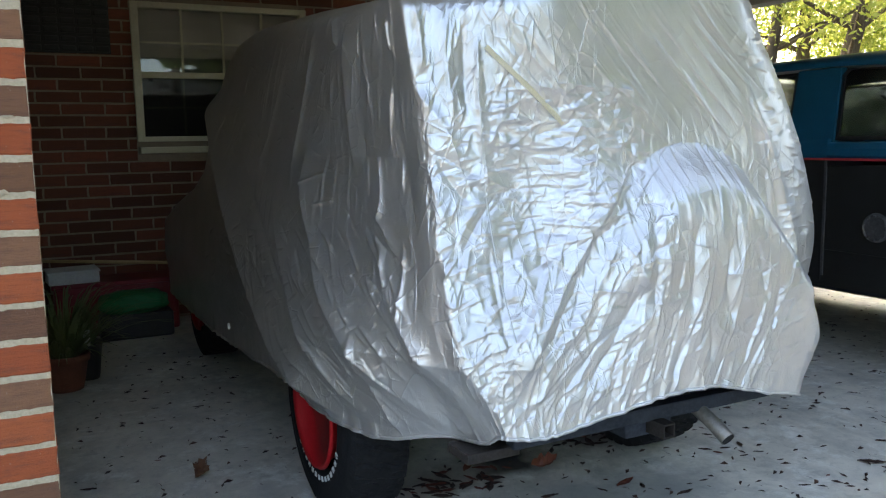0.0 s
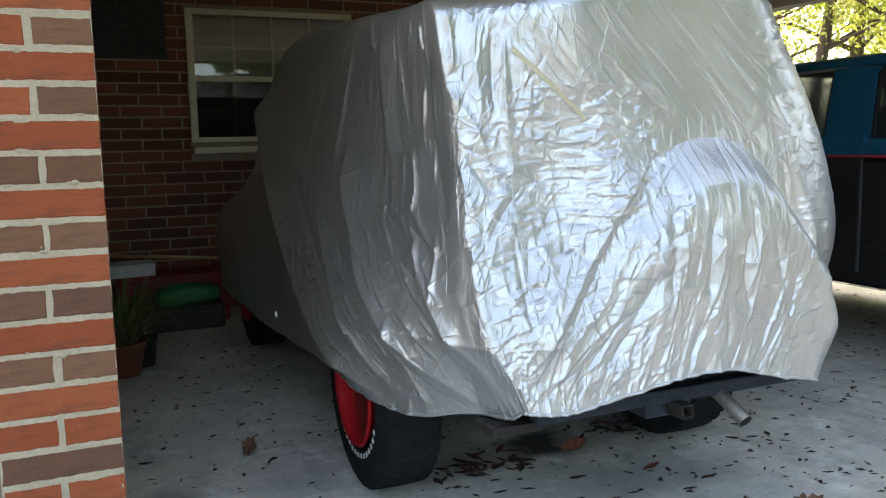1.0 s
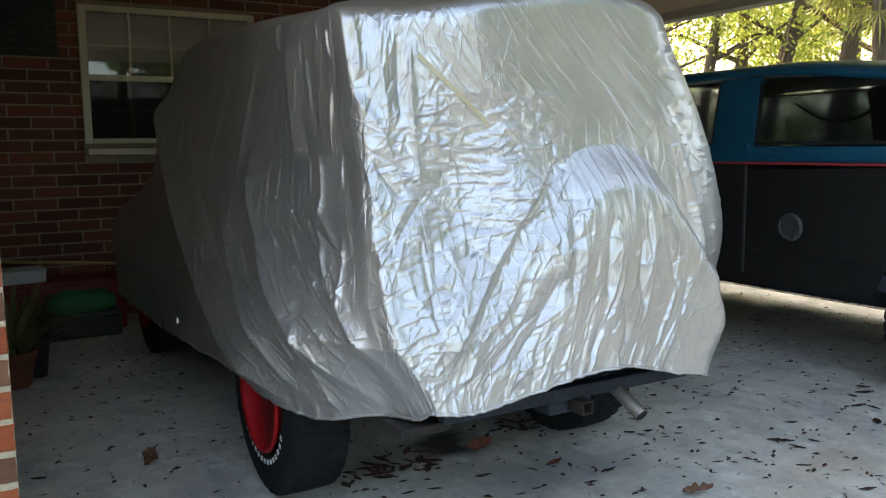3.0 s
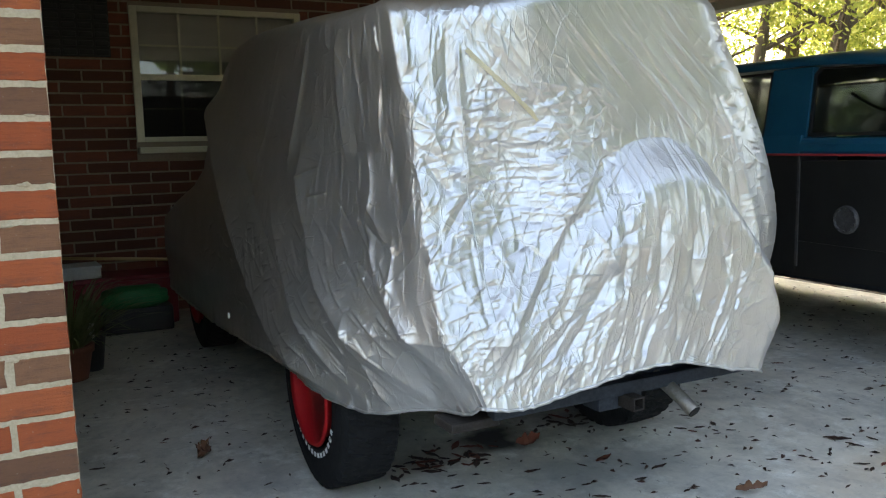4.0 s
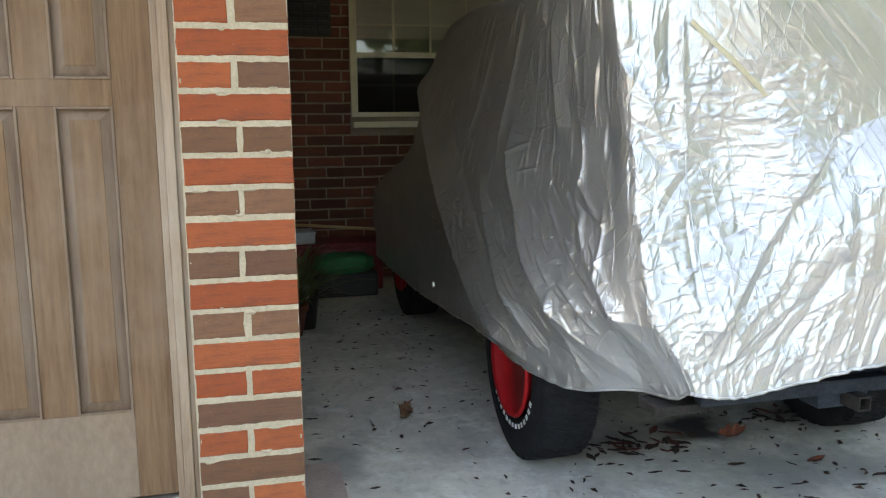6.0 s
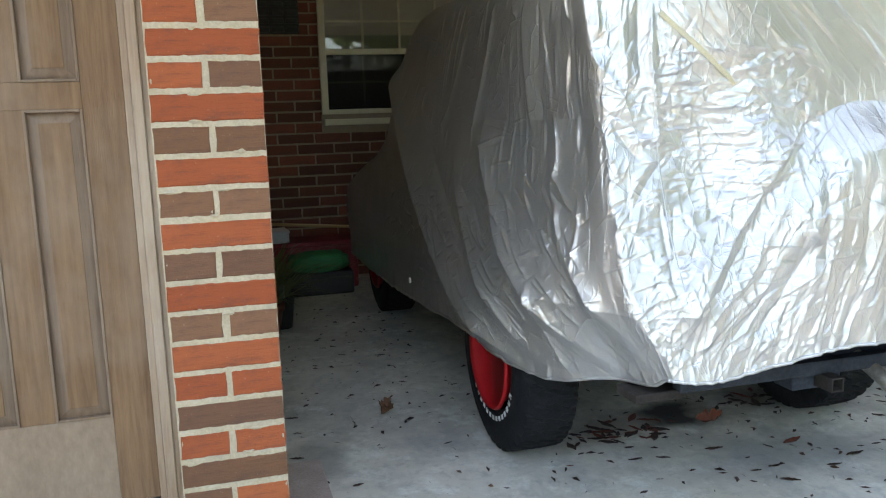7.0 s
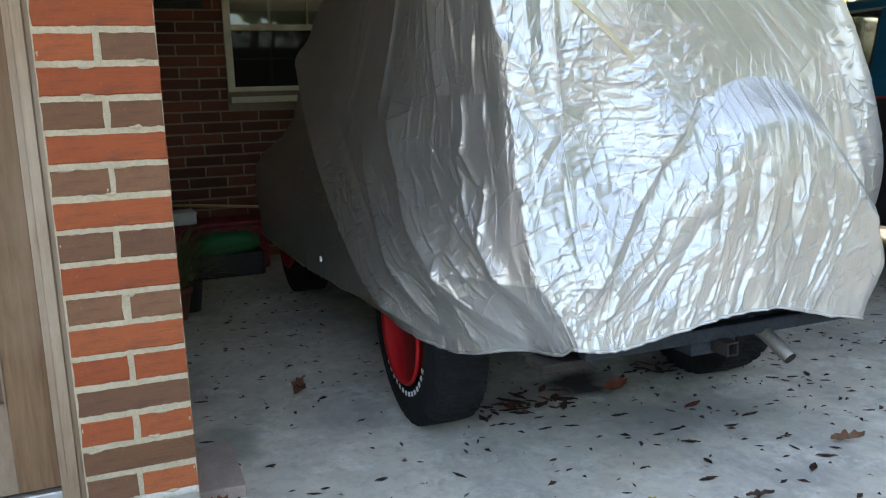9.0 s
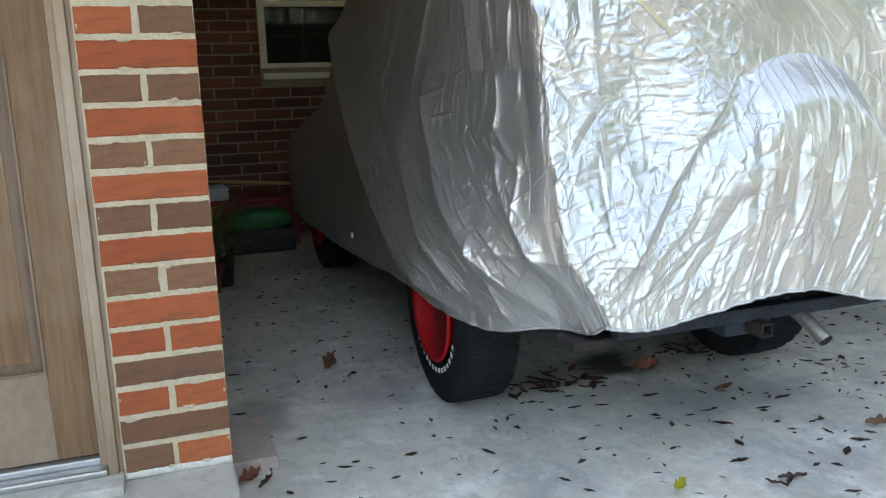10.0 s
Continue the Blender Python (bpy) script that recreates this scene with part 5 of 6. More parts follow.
def build_neighbour(x, y):
    """The low house across the drive, which the window glass mirrors."""
    house = thing("house", "low house with a pale sheet roof across the drive", "house", (x, y, -0.05))
    part("wall", box(-6.3, 6.3, -7.0, 0.0, 0.0, 2.75), M_PANELLING, house)
    # hipped roof with a long level ridge
    bm = bmesh.new()
    eaves = [bm.verts.new(c) for c in ((-6.8, 0.5, 2.70), (6.8, 0.5, 2.70), (6.8, -7.5, 2.70), (-6.8, -7.5, 2.70))]
    ends = [bm.verts.new(c) for c in ((-6.0, -3.5, 3.98), (6.0, -3.5, 3.98))]
    bm.faces.new((eaves[0], eaves[1], ends[1], ends[0]))
    bm.faces.new((eaves[1], eaves[2], ends[1]))
    bm.faces.new((eaves[2], eaves[3], ends[0], ends[1]))
    bm.faces.new((eaves[3], eaves[0], ends[0]))
    bm.faces.new(eaves[::-1])
    bmesh.ops.recalc_face_normals(bm, faces=bm.faces)
    part("roof", bm, M_FASCIA, house, "pale sheet roof")
    for px in (-3.6, 0.0, 3.6):
        win = part("window", box(px - 0.6, px + 0.6, 0.0, 0.05, 1.1, 2.3, 0.01), M_FASCIA, house)
        part("pane", box(px - 0.5, px + 0.5, 0.05, 0.06, 1.2, 2.2), M_TRIMBLACK, win)


build_neighbour(5.4, -31.0)


def build_palm(x, y, z):
    palm = thing("palm_tree", "palm with stiff drooping yellowed fan leaves", "palm", (x, y, -0.06))
    part("trunk", tube([(0.3, 0.1, 0), (0.15, 0, z * 0.5), (0, 0, z)], [0.16, 0.14, 0.13], 12), M_BARK, palm, "", True)
    rng = random.Random(8)
    for k in range(15):
        a, el = k * 2.4, rng.uniform(-0.7, 0.9)
        bm = bmesh.new()
        o = Vector((0, 0, z))
        d = Vector((math.cos(a) * math.cos(el), math.sin(a) * math.cos(el), math.sin(el)))
        base = o + d * 0.55
        side = d.cross(Vector((0, 0, 1))).normalized()
        up = side.cross(d)
        tube([o, base], [0.02, 0.012], 5, True, bm)
        for q in range(26):
            b = radians(-105 + 210 * q / 25)
            dd = (d * math.cos(b) + side * math.sin(b)).normalized()
            ln = 0.85 * (0.75 + 0.25 * math.cos(b))
            w = dd.cross(up).normalized() * 0.017
            m1 = base + dd * ln * 0.6
            tip = base + dd * ln + Vector((0, 0, -0.22 - 0.1 * rng.random()))
            v = [bm.verts.new(c) for c in (base, m1 + w, tip, m1 - w)]
            bm.faces.new(v)
        part("frond", bm, M_PALM, palm)


build_palm(13.0, 6.05, 3.6)


def build_hedge(x0, x1, y0, y1, h, seed, count, size=0.12):
    rng = random.Random(seed)
    c = [(rng.uniform(x0, x1), rng.uniform(y0, y1), rng.uniform(0.3, h)) for _ in range(220)]
    me = leaf_cloud(c, count, 0.28, size, seed)
    me.materials.append(M_LEAF_DARK)
    ob = new("undergrowth", me)
    tagged(ob, "dense dark green shrubs at the edge of the lot, some added unseen to block light", "shrubs", kind="stuff")


# the first three are out of view, added to cut low light and reflections
build_hedge(-26, 22, -17.5, -15.5, 1.25, 31, 22000)
build_hedge(6.6, 9.0, -16, -11.5, 2.0, 34, 9000, 0.18)
build_hedge(7.6, 8.8, -0.5, 9.0, 0.9, 36, 9000, 0.10)
build_hedge(20, 26, -6, 18, 2.2, 32, 9000)
build_hedge(8, 24, 17, 20, 2.2, 33, 6000)


# ---- things in the carport corner ----
def build_pots():
    pot = thing("plant_pot", "terracotta pot with arching grassy plant", "potted plant", (0.085, 2.62, 0.0))
    part("pot", lathe([(0.0, 0.085), (0.02, 0.09), (0.15, 0.115), (0.152, 0.125), (0.19, 0.128), (0.19, 0.112), (0.165, 0.108)], 28, None, "z"), M_TERRACOTTA, pot, "", True)
    part("soil", lathe([(0.155, 0.106), (0.165, 0.02)], 20, None, "z"), M_SOIL, pot)
    rng = random.Random(5)
    for k in range(300):
        a, reach, hgt = rng.uniform(0, 6.28), rng.uniform(0.12, 0.58), rng.uniform(0.16, 0.50)
        bm = bmesh.new()
        w = rng.uniform(0.004, 0.009)
        sd = Vector((-math.sin(a), math.cos(a), 0)) * w
        last = None
        for q in range(6):
            t = q / 5
            p = Vector((math.cos(a) * (0.05 + reach * t), math.sin(a) * (0.05 + reach * t), 0.16 + hgt * (1.9 * t - 1.25 * t * t)))
            row = (bm.verts.new(p + sd * (1 - t * 0.9)), bm.verts.new(p - sd * (1 - t * 0.9)))
            if last:
                bm.faces.new((last[0], last[1], row[1], row[0]))
            last = row
        part("blade", bm, M_GRASS, pot)
    low = thing("nursery_pot", "black plastic nursery pot with a white tag", "plant pot", (0.205, 2.78, 0.0))
    part("pot", lathe([(0.0, 0.055), (0.02, 0.058), (0.19, 0.078), (0.192, 0.084), (0.205, 0.084), (0.205, 0.074)], 24, None, "z"), M_BLACKPOT, low, "", True)
    part("tag", box(-0.02, 0.014, -0.092, -0.089, 0.20, 0.285), M_TAG, low, "white plant tag")
    for k in range(60):
        a, reach, hgt = rng.uniform(0, 6.28), rng.uniform(0.08, 0.26), rng.uniform(0.10, 0.30)
        bm = bmesh.new()
        sd = Vector((-math.sin(a), math.cos(a), 0)) * 0.004
        last = None
        for q in range(5):
            t = q / 4
            p = Vector((math.cos(a) * (0.03 + reach * t), math.sin(a) * (0.03 + reach * t), 0.19 + hgt * (1.9 * t - 1.35 * t * t)))
            row = (bm.verts.new(p + sd * (1 - t * 0.9)), bm.verts.new(p - sd * (1 - t * 0.9)))
            if last:
                bm.faces.new((last[0], last[1], row[1], row[0]))
            last = row
        part("blade", bm, M_GRASS, low)


build_pots()


def build_junk():
    tub = thing("storage_tub", "dark red plastic tub against the brick wall", "tub", (0.44, 3.98, 0.0))
    part("tub_body", box(-0.36, 0.42, -0.16, 0.18, 0.0, 0.335, 0.025), M_REDTUB, tub)
    part("tub_rim", box(-0.375, 0.435, -0.175, 0.195, 0.335, 0.365, 0.010), M_REDTUB, tub)
    lid = thing("flat_box", "pale grey-blue flat box lying on the tub", "box", (0.215, 3.95, 0.366), 4)
    part("box_body", box(-0.17, 0.14, -0.12, 0.12, 0.0, 0.072, 0.006), M_PALEBOX, lid)
    part("box_lid", box(-0.176, 0.146, -0.126, 0.126, 0.073, 0.088, 0.004), M_PALEBOX, lid)
    bag = thing("green_bag", "bright green plastic sack lying on the floor", "bag", (0.55, 3.70, 0.0))
    bm = bmesh.new()
    bmesh.ops.create_icosphere(bm, subdivisions=4, radius=1.0)
    for vv in bm.verts:
        n = noise.noise(vv.co * 2.3) * 0.16 + noise.noise(vv.co * 6) * 0.06
        c = vv.co * (1 + n)
        sq = lambda q: math.copysign(abs(q) ** 0.7, q)
        vv.co = (sq(c.x) * 0.215, sq(c.y) * 0.10, 0.235 + sq(c.z) * 0.080)
    part("sack", bm, M_GREENBAG, bag, "", True)
    part("knot", moved(lathe([(-0.04, 0.012), (0.0, 0.02), (0.04, 0.035)], 10), pose(-0.18, 0, 0.22)), M_GREENBAG, bag)
    stand = part("sack_base", box(-0.22, 0.24, -0.09, 0.10, 0.0, 0.17, 0.02), M_BLACKPOT, bag)
    pole = thing("bamboo_pole", "yellowish wooden pole leaning over the tub", "pole", (0, 0, 0))
    part("pole_shaft", tube([(0.0, 4.12, 0.50), (0.55, 4.08, 0.455), (1.20, 4.02, 0.40)], [0.011, 0.012, 0.012], 10), M_POLE, pole, "", True)


build_junk()


# ---- fallen leaves ----
M_BROWN_LEAF = leafy("brown_leaf", (0.13, 0.065, 0.04), (0.24, 0.125, 0.075), 0.15)


def leaf_bm(ln, wd, curl, seed, lobed=False):
    rng = random.Random(seed)
    bm = bmesh.new()
    rows = []
    n = 7
    for k in range(n + 1):
        t = k / n
        w = wd * math.sin(math.pi * min(1, t * 0.96 + 0.02)) ** 1.15 * (1 + (0.45 * math.sin(t * 19) if lobed else 0.08 * rng.uniform(-1, 1)))
        z = 0.004 + curl * (t - 0.4) ** 2 + 0.003 * rng.random()
        rows.append((bm.verts.new(((t - 0.5) * ln, w, z + abs(curl) * 0.16)), bm.verts.new(((t - 0.5) * ln, 0.0, z * 0.6)), bm.verts.new(((t - 0.5) * ln, -w, z + abs(curl) * 0.04))))
    for a, b in zip(rows, rows[1:]):
        bm.faces.new((a[0], a[1], b[1], b[0]))
        bm.faces.new((a[1], a[2], b[2], b[1]))
    return bm


LEAF_MESHES = []
for k in range(8):
    for mt in (M_DEAD, M_DEAD_RED, M_YELLOW):
        bm = leaf_bm(0.052 + 0.006 * k, 0.0115 + 0.0016 * (k % 4), 0.010 * (1 if k % 3 else 0.4), 40 + k)
        me = bpy.data.meshes.new("leaf_blade")
        bm.to_mesh(me)
        bm.free()
        me.materials.append(mt)
        LEAF_MESHES.append(me)


def drop_leaf(x, y, turn, size=1.0, red=0, k=0, label="dry dark brown leaf on the concrete", z=0.0):
    ob = new("fallen_leaf", LEAF_MESHES[(k % 8) * 3 + red])
    ob.matrix_basis = pose(x, y, z, 0, 0, turn) @ Matrix.Diagonal((size, size, size, 1))
    tagged(ob, label, "leaf", "fallen leaves")
    return ob


def scatter(count, seed):
    """The small litter that nobody would count, as one mesh."""
    rng = random.Random(seed)
    bm = bmesh.new()
    for k in range(count):
        x, y = rng.uniform(0.05, 5.6), rng.uniform(-2.2, 4.0)
        dens = 0.30 + 0.5 * (x > 0.9) * (y < 1.2) + 0.35 * (x > 2.2) + 0.6 * (0.1 < x < 0.9 and 0.9 < y < 3.2)
        if y < -0.9:
            dens *= 0.45
        if rng.random() > dens:
            continue
        ln = rng.uniform(0.012, 0.045)
        a = rng.uniform(0, 6.28)
        w = ln * rng.uniform(0.10, 0.2)
        c, s = math.cos(a), math.sin(a)
        lift = rng.uniform(0.003, 0.012)
        pts = [(-ln / 2, 0, 0.002), (0, w, lift), (ln / 2, 0, 0.004), (0, -w, 0.003)]
        v = [bm.verts.new((x + c * px - s * py, y + s * px + c * py, pz)) for px, py, pz in pts]
        bm.faces.new((v[0], v[3], v[1]))
        bm.faces.new((v[3], v[2], v[1]))
    ob = part("leaf_litter", bm, M_DEAD)
    tagged(ob, "scattered small dry leaves and twigs on the concrete", "leaf litter", kind="stuff")
    bm = bmesh.new()
    for k in range(1500):
        x, y = rng.uniform(5.8, 7.0), rng.uniform(-0.9, 6.0)
        ln, a = rng.uniform(0.03, 0.09), rng.uniform(0, 6.28)
        c, s = math.cos(a) * ln, math.sin(a) * ln
        v = [bm.verts.new(q) for q in ((x - c, y - s, -0.026), (x - s * 0.3, y + c * 0.3, -0.012), (x + c, y + s, -0.022), (x + s * 0.3, y - c * 0.3, -0.024))]
        bm.faces.new(v)
    ob = part("leaf_litter", bm, M_DEAD)
    tagged(ob, "brown leaves strewn over the sunlit drive", "leaf litter", kind="stuff")


scatter(3600, 77)
LEAVES_PIER = [(0.08, 0.74, 1.0), (0.16, 0.50, 0.8), (0.26, 0.44, 1.0), (0.29, 0.23, 0.7), (0.35, 0.18, 0.8), (0.39, 0.20, 0.8), (0.65, 0.69, 0.7), (0.48, 0.05, 0.8), (0.57, 0.18, 1.2), (0.73, 0.25, 0.6), (0.81, 0.10, 1.0), (0.29, 0.10, 0.6), (0.16, 0.08, 0.9), (0.06, 0.23, 1.2), (0.35, -0.04, 0.8), (0.40, 0.73, 0.5), (0.68, 1.16, 0.6), (0.37, 1.34, 0.6), (1.08, 0.42, 0.9), (1.15, 0.40, 0.7), (1.00, 0.34, 0.7), (1.27, 0.41, 1.1), (1.24, 0.31, 1.1), (1.34, 0.29, 1.0), (1.24, 0.14, 0.5), (1.14, 0.07, 0.8), (0.95, -0.16, 0.9)]
LEAVES_TAIL = [(1.58, 0.09, 0.8), (1.64, -0.01, 1.2), (1.52, 0.02, 0.6), (1.59, -0.16, 1.3), (1.51, -0.26, 1.3), (1.23, -0.23, 0.6), (1.86, 0.04, 1.0), (1.99, 0.09, 1.6), (2.06, 0.14, 0.7), (2.35, 0.36, 1.3), (2.51, 0.33, 1.4), (2.46, 0.27, 1.0), (2.52, 0.24, 0.8), (1.98, -0.11, 0.7), (1.92, -0.20, 0.8), (1.96, -0.29, 1.3), (2.04, -0.26, 0.9), (2.14, -0.20, 1.0), (1.86, -0.34, 1.3), (1.68, -0.54, 1.1), (2.13, 0.14, 0.6), (1.81, 0.42, 0.6), (1.93, 0.70, 0.9), (2.02, 0.62, 1.3), (1.86, 0.26, 1.6), (1.90, 0.21, 0.9), (1.75, 0.25, 0.9), (1.66, 0.10, 0.8), (1.62, 0.19, 0.6), (1.56, 0.30, 1.0)]
LEAVES_GAP = [(2.48, 0.48, 1.0), (2.43, 0.33, 1.3), (2.37, 0.31, 1.0), (2.44, 0.24, 0.6), (2.53, 0.14, 0.6), (2.66, 0.18, 0.8), (3.00, 0.71, 0.6), (3.16, 0.67, 0.7), (3.52, 0.86, 1.2), (3.85, 1.05, 0.9), (3.45, 0.70, 0.8), (3.23, 0.54, 0.9), (3.27, 0.42, 0.7), (3.52, 0.55, 0.8), (3.91, 0.74, 1.2), (3.68, 0.57, 0.6), (3.05, 0.08, 1.0), (2.81, -0.05, 2.0), (2.81, -0.13, 1.2), (2.93, -0.12, 0.9), (2.66, -0.27, 1.2), (2.73, -0.31, 0.9), (2.65, -0.32, 0.9), (3.51, 0.31, 0.9), (3.76, 0.39, 0.9)]
LEAVES_FAR = [(3.63, 0.17, 1.4), (3.73, 0.17, 1.6), (3.81, 0.23, 1.6), (3.51, 0.06, 1.7), (3.55, 0.01, 1.2), (3.37, -0.12, 1.9), (3.37, -0.17, 1.5), (2.66, -0.53, 1.4), (2.81, -0.48, 0.7), (1.93, -0.12, 0.9), (2.56, -0.05, 0.6), (2.41, -0.07, 0.9), (3.32, 0.24, 0.9), (3.34, 0.05, 0.7), (2.89, -0.33, 1.0), (3.59, 0.70, 0.8), (0.64, 1.96, 1.0), (0.29, 1.89, 0.8), (0.10, 1.17, 1.0), (0.45, 2.04, 0.8), (0.43, 2.22, 0.7), (0.63, 2.48, 1.0), (0.71, 2.47, 0.8), (0.54, 2.27, 0.9), (0.37, 2.21, 0.8), (0.50, 2.97, 0.8), (0.83, 2.08, 0.9), (0.65, 1.49, 0.6)]
leaf_rng = random.Random(19)
for spots in (LEAVES_PIER, LEAVES_TAIL, LEAVES_GAP, LEAVES_FAR):
    for x, y, size in spots:
        red = 1 if leaf_rng.random() < 0.10 else 0
        drop_leaf(x, y, leaf_rng.gauss(-22, 32) + (180 if leaf_rng.random() < 0.5 else 0), size * 0.62, red, leaf_rng.randrange(8), "dry reddish leaf on the concrete" if red else "dry dark brown leaf on the concrete")
# the damp drift of leaves behind the wheel
for k in range(46):
    x, y = leaf_rng.gauss(1.30, 0.14), leaf_rng.gauss(0.55, 0.055)
    drop_leaf(x, y, leaf_rng.uniform(0, 360), leaf_rng.uniform(0.6, 1.2), 1 if k % 3 == 0 else 0, k, "damp red-brown leaf in a small drift")
for k in range(20):
    drop_leaf(leaf_rng.gauss(2.02, 0.13), leaf_rng.gauss(0.70, 0.05), leaf_rng.uniform(0, 360), leaf_rng.uniform(0.7, 1.3), 1 if k % 5 == 0 else 0, k, "damp red-brown leaf in a small drift")


def big_leaf(x, y, turn, ln, wd, curl, mat, seed, label, tilt=0.0, z=0.002):
    bm = leaf_bm(ln, wd, curl, seed, True)
    bmesh.ops.subdivide_edges(bm, edges=bm.edges[:], cuts=2, use_grid_fill=True)
    rad = max(0.012, wd * 0.75)
    for vv in bm.verts:
        # the blade rolls up along its rib and buckles
        g = vv.co.y / rad
        vv.co.y, vv.co.z = rad * math.sin(g), vv.co.z + rad * (1 - math.cos(g)) + 0.004 + 0.008 * noise.noise(vv.co * 45 + Vector((seed, 0, 0)))
    ob = part("fallen_leaf", moved(bm, pose(0, 0, 0, tilt, 0, 0)), mat)
    ob.matrix_basis = pose(x, y, z, 0, 0, turn)
    tagged(ob, label, "leaf", "fallen leaves")


big_leaf(0.48, 1.08, 60, 0.095, 0.034, 0.10, M_BROWN_LEAF, 3, "large curled tan-brown leaf on the concrete", 22, 0.012)
big_leaf(0.50, 1.10, 140, 0.065, 0.026, 0.09, M_BROWN_LEAF, 5, "large curled tan-brown leaf on the concrete", -18, 0.012)
big_leaf(1.67, 0.52, -10, 0.10, 0.030, 0.10, M_DEAD_RED, 7, "orange-red curled leaf by the oil stain", 30, 0.012)
big_leaf(2.11, -0.24, -25, 0.11, 0.020, 0.06, M_BROWN_LEAF, 9, "pinkish brown folded leaf on the concrete", 18, 0.006)
big_leaf(0.055, 0.20, 30, 0.08, 0.026, 0.05, M_DEAD_RED, 11, "rusty leaf wedged at the foot of the step", 10, 0.004)
big_leaf(0.10, 0.16, 55, 0.09, 0.010, 0.02, M_DEAD, 12, "long dark leaf at the foot of the step", 0, 0.003)
big_leaf(1.22, -0.35, 20, 0.055, 0.020, 0.06, M_YELLOW, 13, "yellow-green leaf with dark marks on the concrete", 12, 0.006)
big_leaf(1.57, -0.42, -15, 0.09, 0.011, 0.02, M_DEAD, 14, "brittle forked brown leaf on the concrete")
big_leaf(1.54, -0.44, 35, 0.07, 0.007, 0.02, M_DEAD, 15, "brittle forked brown leaf on the concrete")
big_leaf(1.50, -0.43, -60, 0.06, 0.007, 0.02, M_DEAD, 16, "brittle forked brown leaf on the concrete")



# ---- bricks ----
def brick_mesh(name, ln, ht, dp, seed, cuts):
    """One brick with its face towards -y, ragged arrises, centred on the face's lower left corner."""
    rng = random.Random(seed)
    bm = bmesh.new()
    out, j = [], 0.0022
    for k in range(cuts):
        out.append((ln * k / cuts, 0))
    out.append((ln, 0))
    out.append((ln, ht * 0.5))
    for k in range(cuts):
        out.append((ln - ln * k / cuts, ht))
    out.append((0, ht))
    out.append((0, ht * 0.5))
    ring = [(x + rng.uniform(-j, j), z + rng.uniform(-j, j) * rng.random()) for x, z in out]
    cx, cz = ln / 2, ht / 2
    f = [bm.verts.new((cx + (x - cx) * (1 - 0.006 / ln), rng.uniform(0, 0.0015), cz + (z - cz) * (1 - 0.008 / ht))) for x, z in ring]
    m = [bm.verts.new((x, 0.0045, z)) for x, z in ring]
    b = [bm.verts.new((x, dp, z)) for x, z in ring]
    bm.faces.new(f)
    for q, s in ((f, m), (m, b)):
        for i in range(len(q)):
            k = (i + 1) % len(q)
            bm.faces.new((q[i], s[i], s[k], q[k]))
    bmesh.ops.recalc_face_normals(bm, faces=bm.faces)
    me = bpy.data.meshes.new(name)
    bm.to_mesh(me)
    bm.free()
    return me


COURSE, JOINT = 0.0813, 0.0115
M_LIME = worn("lime_mortar", (0.50, 0.47, 0.41), (0.74, 0.71, 0.64), 0.9, 0, 25, 160, 0.7)


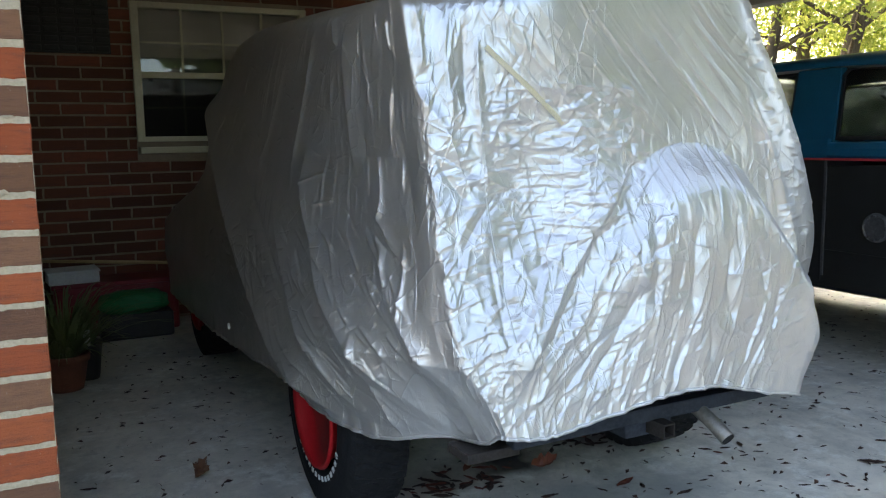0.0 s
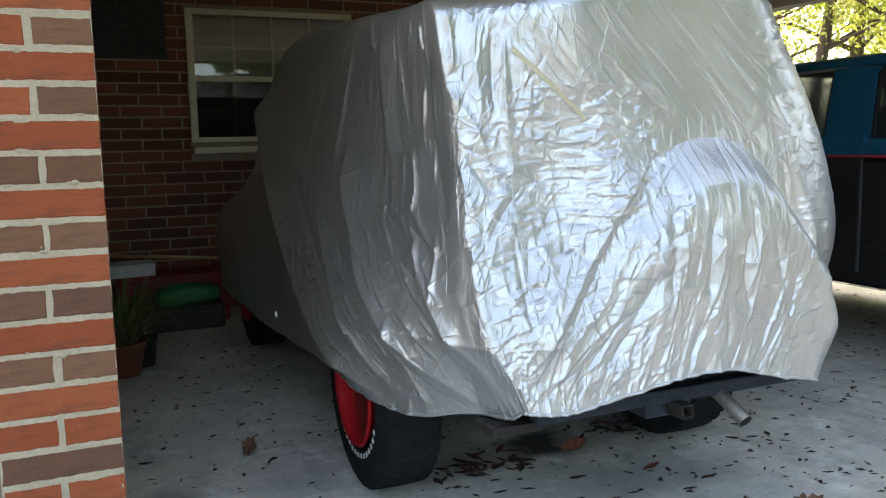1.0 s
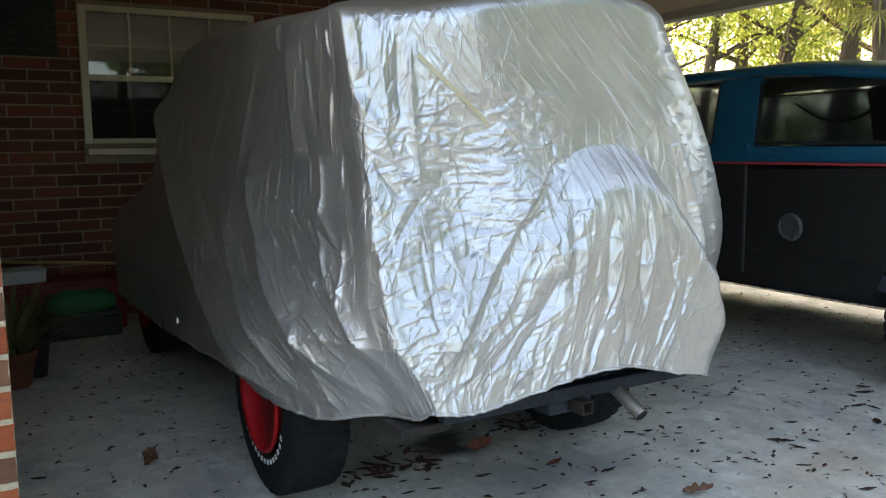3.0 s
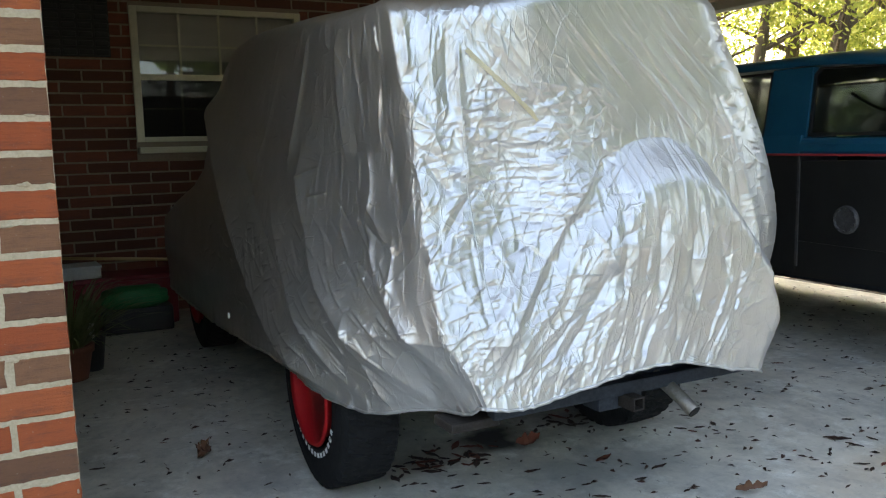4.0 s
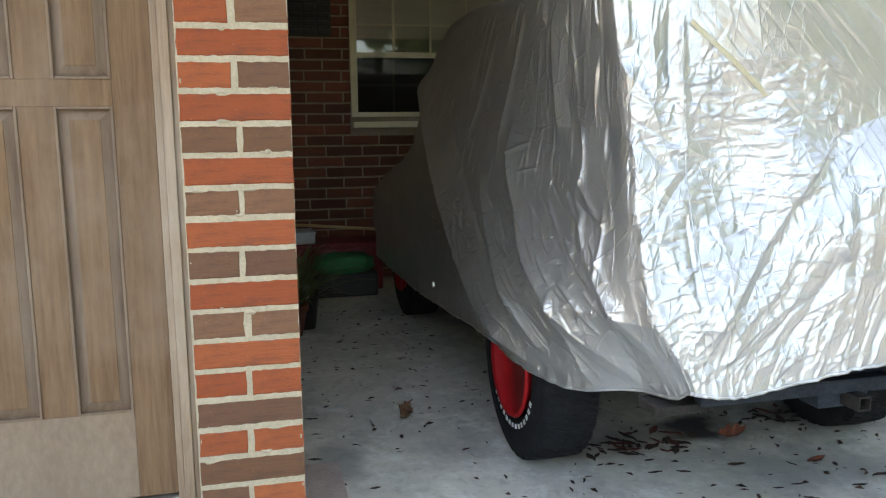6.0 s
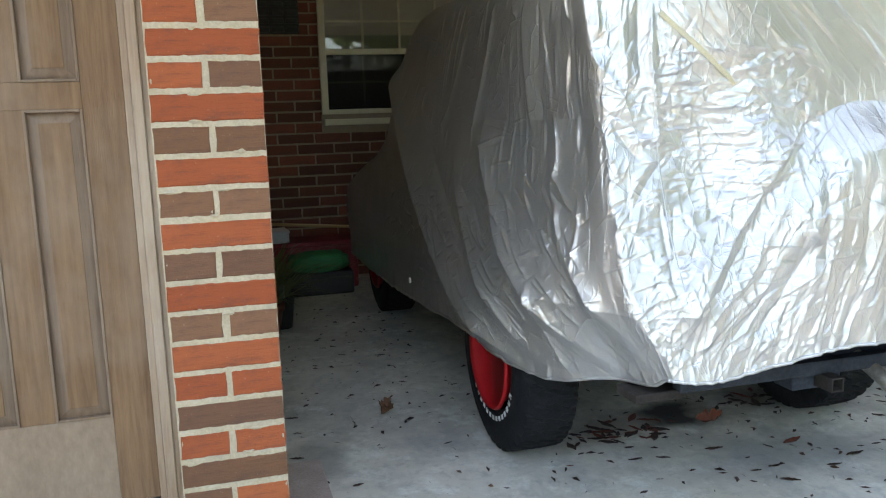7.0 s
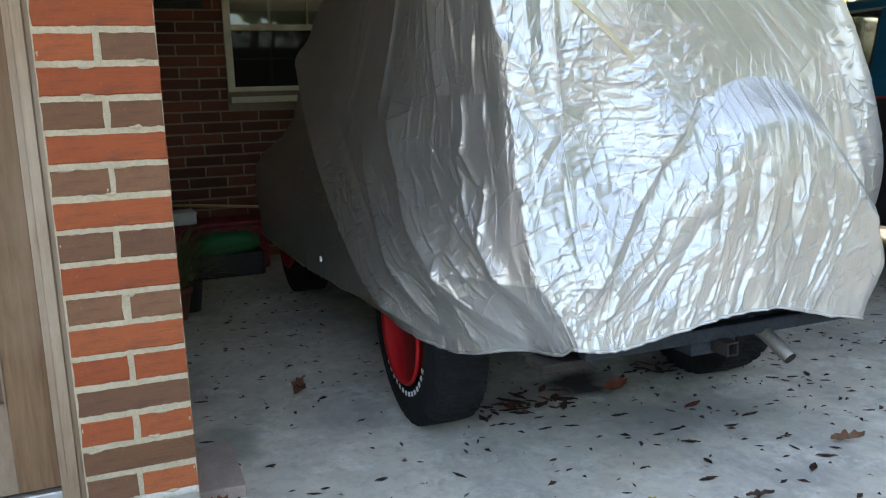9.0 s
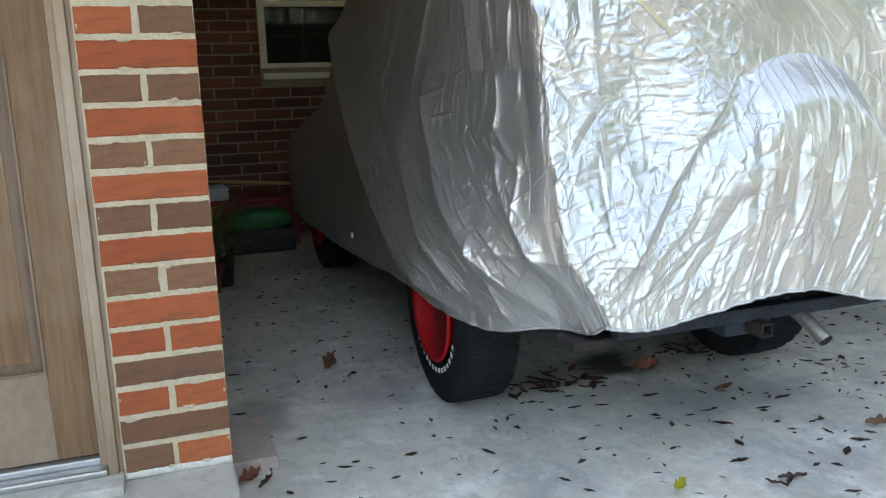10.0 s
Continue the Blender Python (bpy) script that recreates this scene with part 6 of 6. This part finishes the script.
def build_pier():
    pier = new("wall_pier")
    tagged(pier, "orange and brown brick pier with thick pale mortar joints", "wall", kind="structure")
    part("mortar_bed", box(-0.281, -0.0015, 0.0035, 0.28, 0.166, CEIL), M_MORTAR, pier)
    rng = random.Random(12)
    base = 0.188
    # lumpy pale mortar squeezed out along the foot
    lump = bmesh.new()
    cells = [[lump.verts.new((-0.280 + 0.279 * a / 60, 0.003 - (0.0 if b in (0, 4) or a in (0, 60) else 0.004 + 0.007 * abs(noise.noise(Vector((a * 0.31, b * 0.9, 2.0))))), 0.1685 + 0.0055 * b + 0.003 * noise.noise(Vector((a * 0.4, b, 7.0))) * (b > 0))) for b in range(5)] for a in range(61)]
    for a in range(60):
        for b in range(4):
            lump.faces.new((cells[a][b], cells[a + 1][b], cells[a + 1][b + 1], cells[a][b + 1]))
    part("mortar_lump", lump, M_LIME, pier, "lumpy whitish mortar at the foot", True)
    # smears left on the brick edges by the pointing
    for k in range(30):
        c = rng.randrange(0, 27)
        wx, wz = rng.uniform(0.006, 0.03), rng.uniform(0.003, 0.007)
        cx = rng.uniform(-0.27, -0.02) if k % 3 else rng.choice((-0.272, -0.150, -0.132, -0.008))
        cz = base + COURSE * c + rng.choice((0.001, COURSE - JOINT - 0.003)) if k % 3 else base + COURSE * (c - c % 2) + rng.uniform(0.01, 0.06)
        if k % 3 == 0:
            wx, wz = wz * 0.5, wx * 0.35
        bm = bmesh.new()
        n = 14
        hub = bm.verts.new((cx, -0.0042, cz))
        ring = []
        for q in range(n):
            a = 2 * math.pi * q / n
            rr = rng.uniform(0.6, 1.2)
            ring.append(bm.verts.new((min(-0.002, max(-0.278, cx + math.cos(a) * wx * rr)), 0.0008, cz + math.sin(a) * wz * rr)))
        for q in range(n):
            bm.faces.new((hub, ring[q], ring[(q + 1) % n]))
        bmesh.ops.recalc_face_normals(bm, faces=bm.faces)
        part("mortar_smear", bm, M_MORTAR, pier)
    halves = {0: (M_BRICK_PURPLE, M_BRICK_RED), 1: (M_BRICK_RED, M_BRICK_RED), 2: (M_BRICK_RED, M_BRICK_RED), 3: (M_BRICK_BROWN, M_BRICK_BROWN), 4: (M_BRICK_PURPLE, M_BRICK_PURPLE),
              5: (M_BRICK_BROWN, M_BRICK_BROWN), 6: (M_BRICK_BROWN, M_BRICK_BROWN), 7: (M_BRICK_RED, M_BRICK_PURPLE), 8: (M_BRICK_RED, M_BRICK_BROWN)}
    wide = {0: M_BRICK_BROWN, 1: M_BRICK_PURPLE}
    splits = {0: -0.147, 1: -0.142, 2: -0.139, 3: -0.136, 4: -0.143, 5: -0.136, 6: -0.134, 7: -0.139, 8: -0.142}
    n = int((CEIL - base) / COURSE)
    for c in range(n):
        z = base + COURSE * c
        k = c // 2
        if c % 2 == 0:
            sp = splits.get(k, -0.140)
            gap = rng.uniform(0.010, 0.018)
            for a, b, mt in ((-0.278, sp - gap / 2, halves.get(k, (M_BRICK_RED, M_BRICK_BROWN))[0]), (sp + gap / 2, -0.001, halves.get(k, (M_BRICK_RED, M_BRICK_BROWN))[1])):
                me = brick_mesh("brick", b - a, COURSE - JOINT - rng.uniform(0, 0.003), 0.09, c * 7 + int(a * 100), 11)
                me.materials.append(mt)
                ob = new("brick", me)
                ob.parent = pier
                ob.location = (a, rng.uniform(-0.0015, 0.0015), z)
        else:
            me = brick_mesh("brick", 0.277, COURSE - JOINT - rng.uniform(0, 0.003), 0.09, c * 7, 22)
            me.materials.append(wide.get(k, M_BRICK_RED))
            ob = new("brick", me)
            ob.parent = pier
            ob.location = (-0.278, rng.uniform(-0.0015, 0.0015), z)


build_pier()


def build_far_bricks():
    rng = random.Random(33)
    LN = 0.281
    def family(ln, seeds):
        out = []
        for s in seeds:
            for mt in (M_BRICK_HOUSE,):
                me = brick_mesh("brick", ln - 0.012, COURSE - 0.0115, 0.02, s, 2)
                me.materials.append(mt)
                out.append(me)
        return out
    full = family(LN, (1, 2))
    spare_bm = bmesh.new()
    rows = int(CEIL / COURSE)
    offset = 0.019
    cache = {}
    for r in range(rows + 1):
        z = offset + COURSE * r - COURSE
        if z < 0 or z + COURSE > CEIL:
            continue
        x = -0.20 + (LN / 2 if r % 2 else 0.0) + rng.uniform(-0.008, 0.008)
        while x < CARPORT_X1 - 0.3:
            a, b = x, x + LN - 0.012
            x += LN
            spans = [(a, b)]
            if z + COURSE > WIN_Z0 - 0.088 and z < WIN_Z1 + 0.004:
                spans = [s for s in ((a, min(b, WIN_X0 - 0.004)), (max(a, WIN_X1 + 0.004), b)) if s[1] - s[0] > 0.03]
            for s0, s1 in spans:
                if s0 < 2.35:
                    key = round(s1 - s0, 2)
                    if abs(key - (LN - 0.012)) < 0.006:
                        me = rng.choice(full)
                    else:
                        if key not in cache:
                            cache[key] = brick_mesh("brick", s1 - s0, COURSE - 0.0115, 0.02, int(key * 1000), 2)
                            cache[key].materials.append(M_BRICK_HOUSE)
                        me = cache[key]
                    ob = new("brick", me)
                    ob.parent = wall_far
                    ob.location = (s0, FAR_Y + rng.uniform(-0.001, 0.001), z)
                else:
                    box(s0, s1, FAR_Y, FAR_Y + 0.01, z, z + COURSE - 0.0115, 0, spare_bm)
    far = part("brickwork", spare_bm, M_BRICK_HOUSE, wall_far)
    tagged(far, kind="stuff")


build_far_bricks()
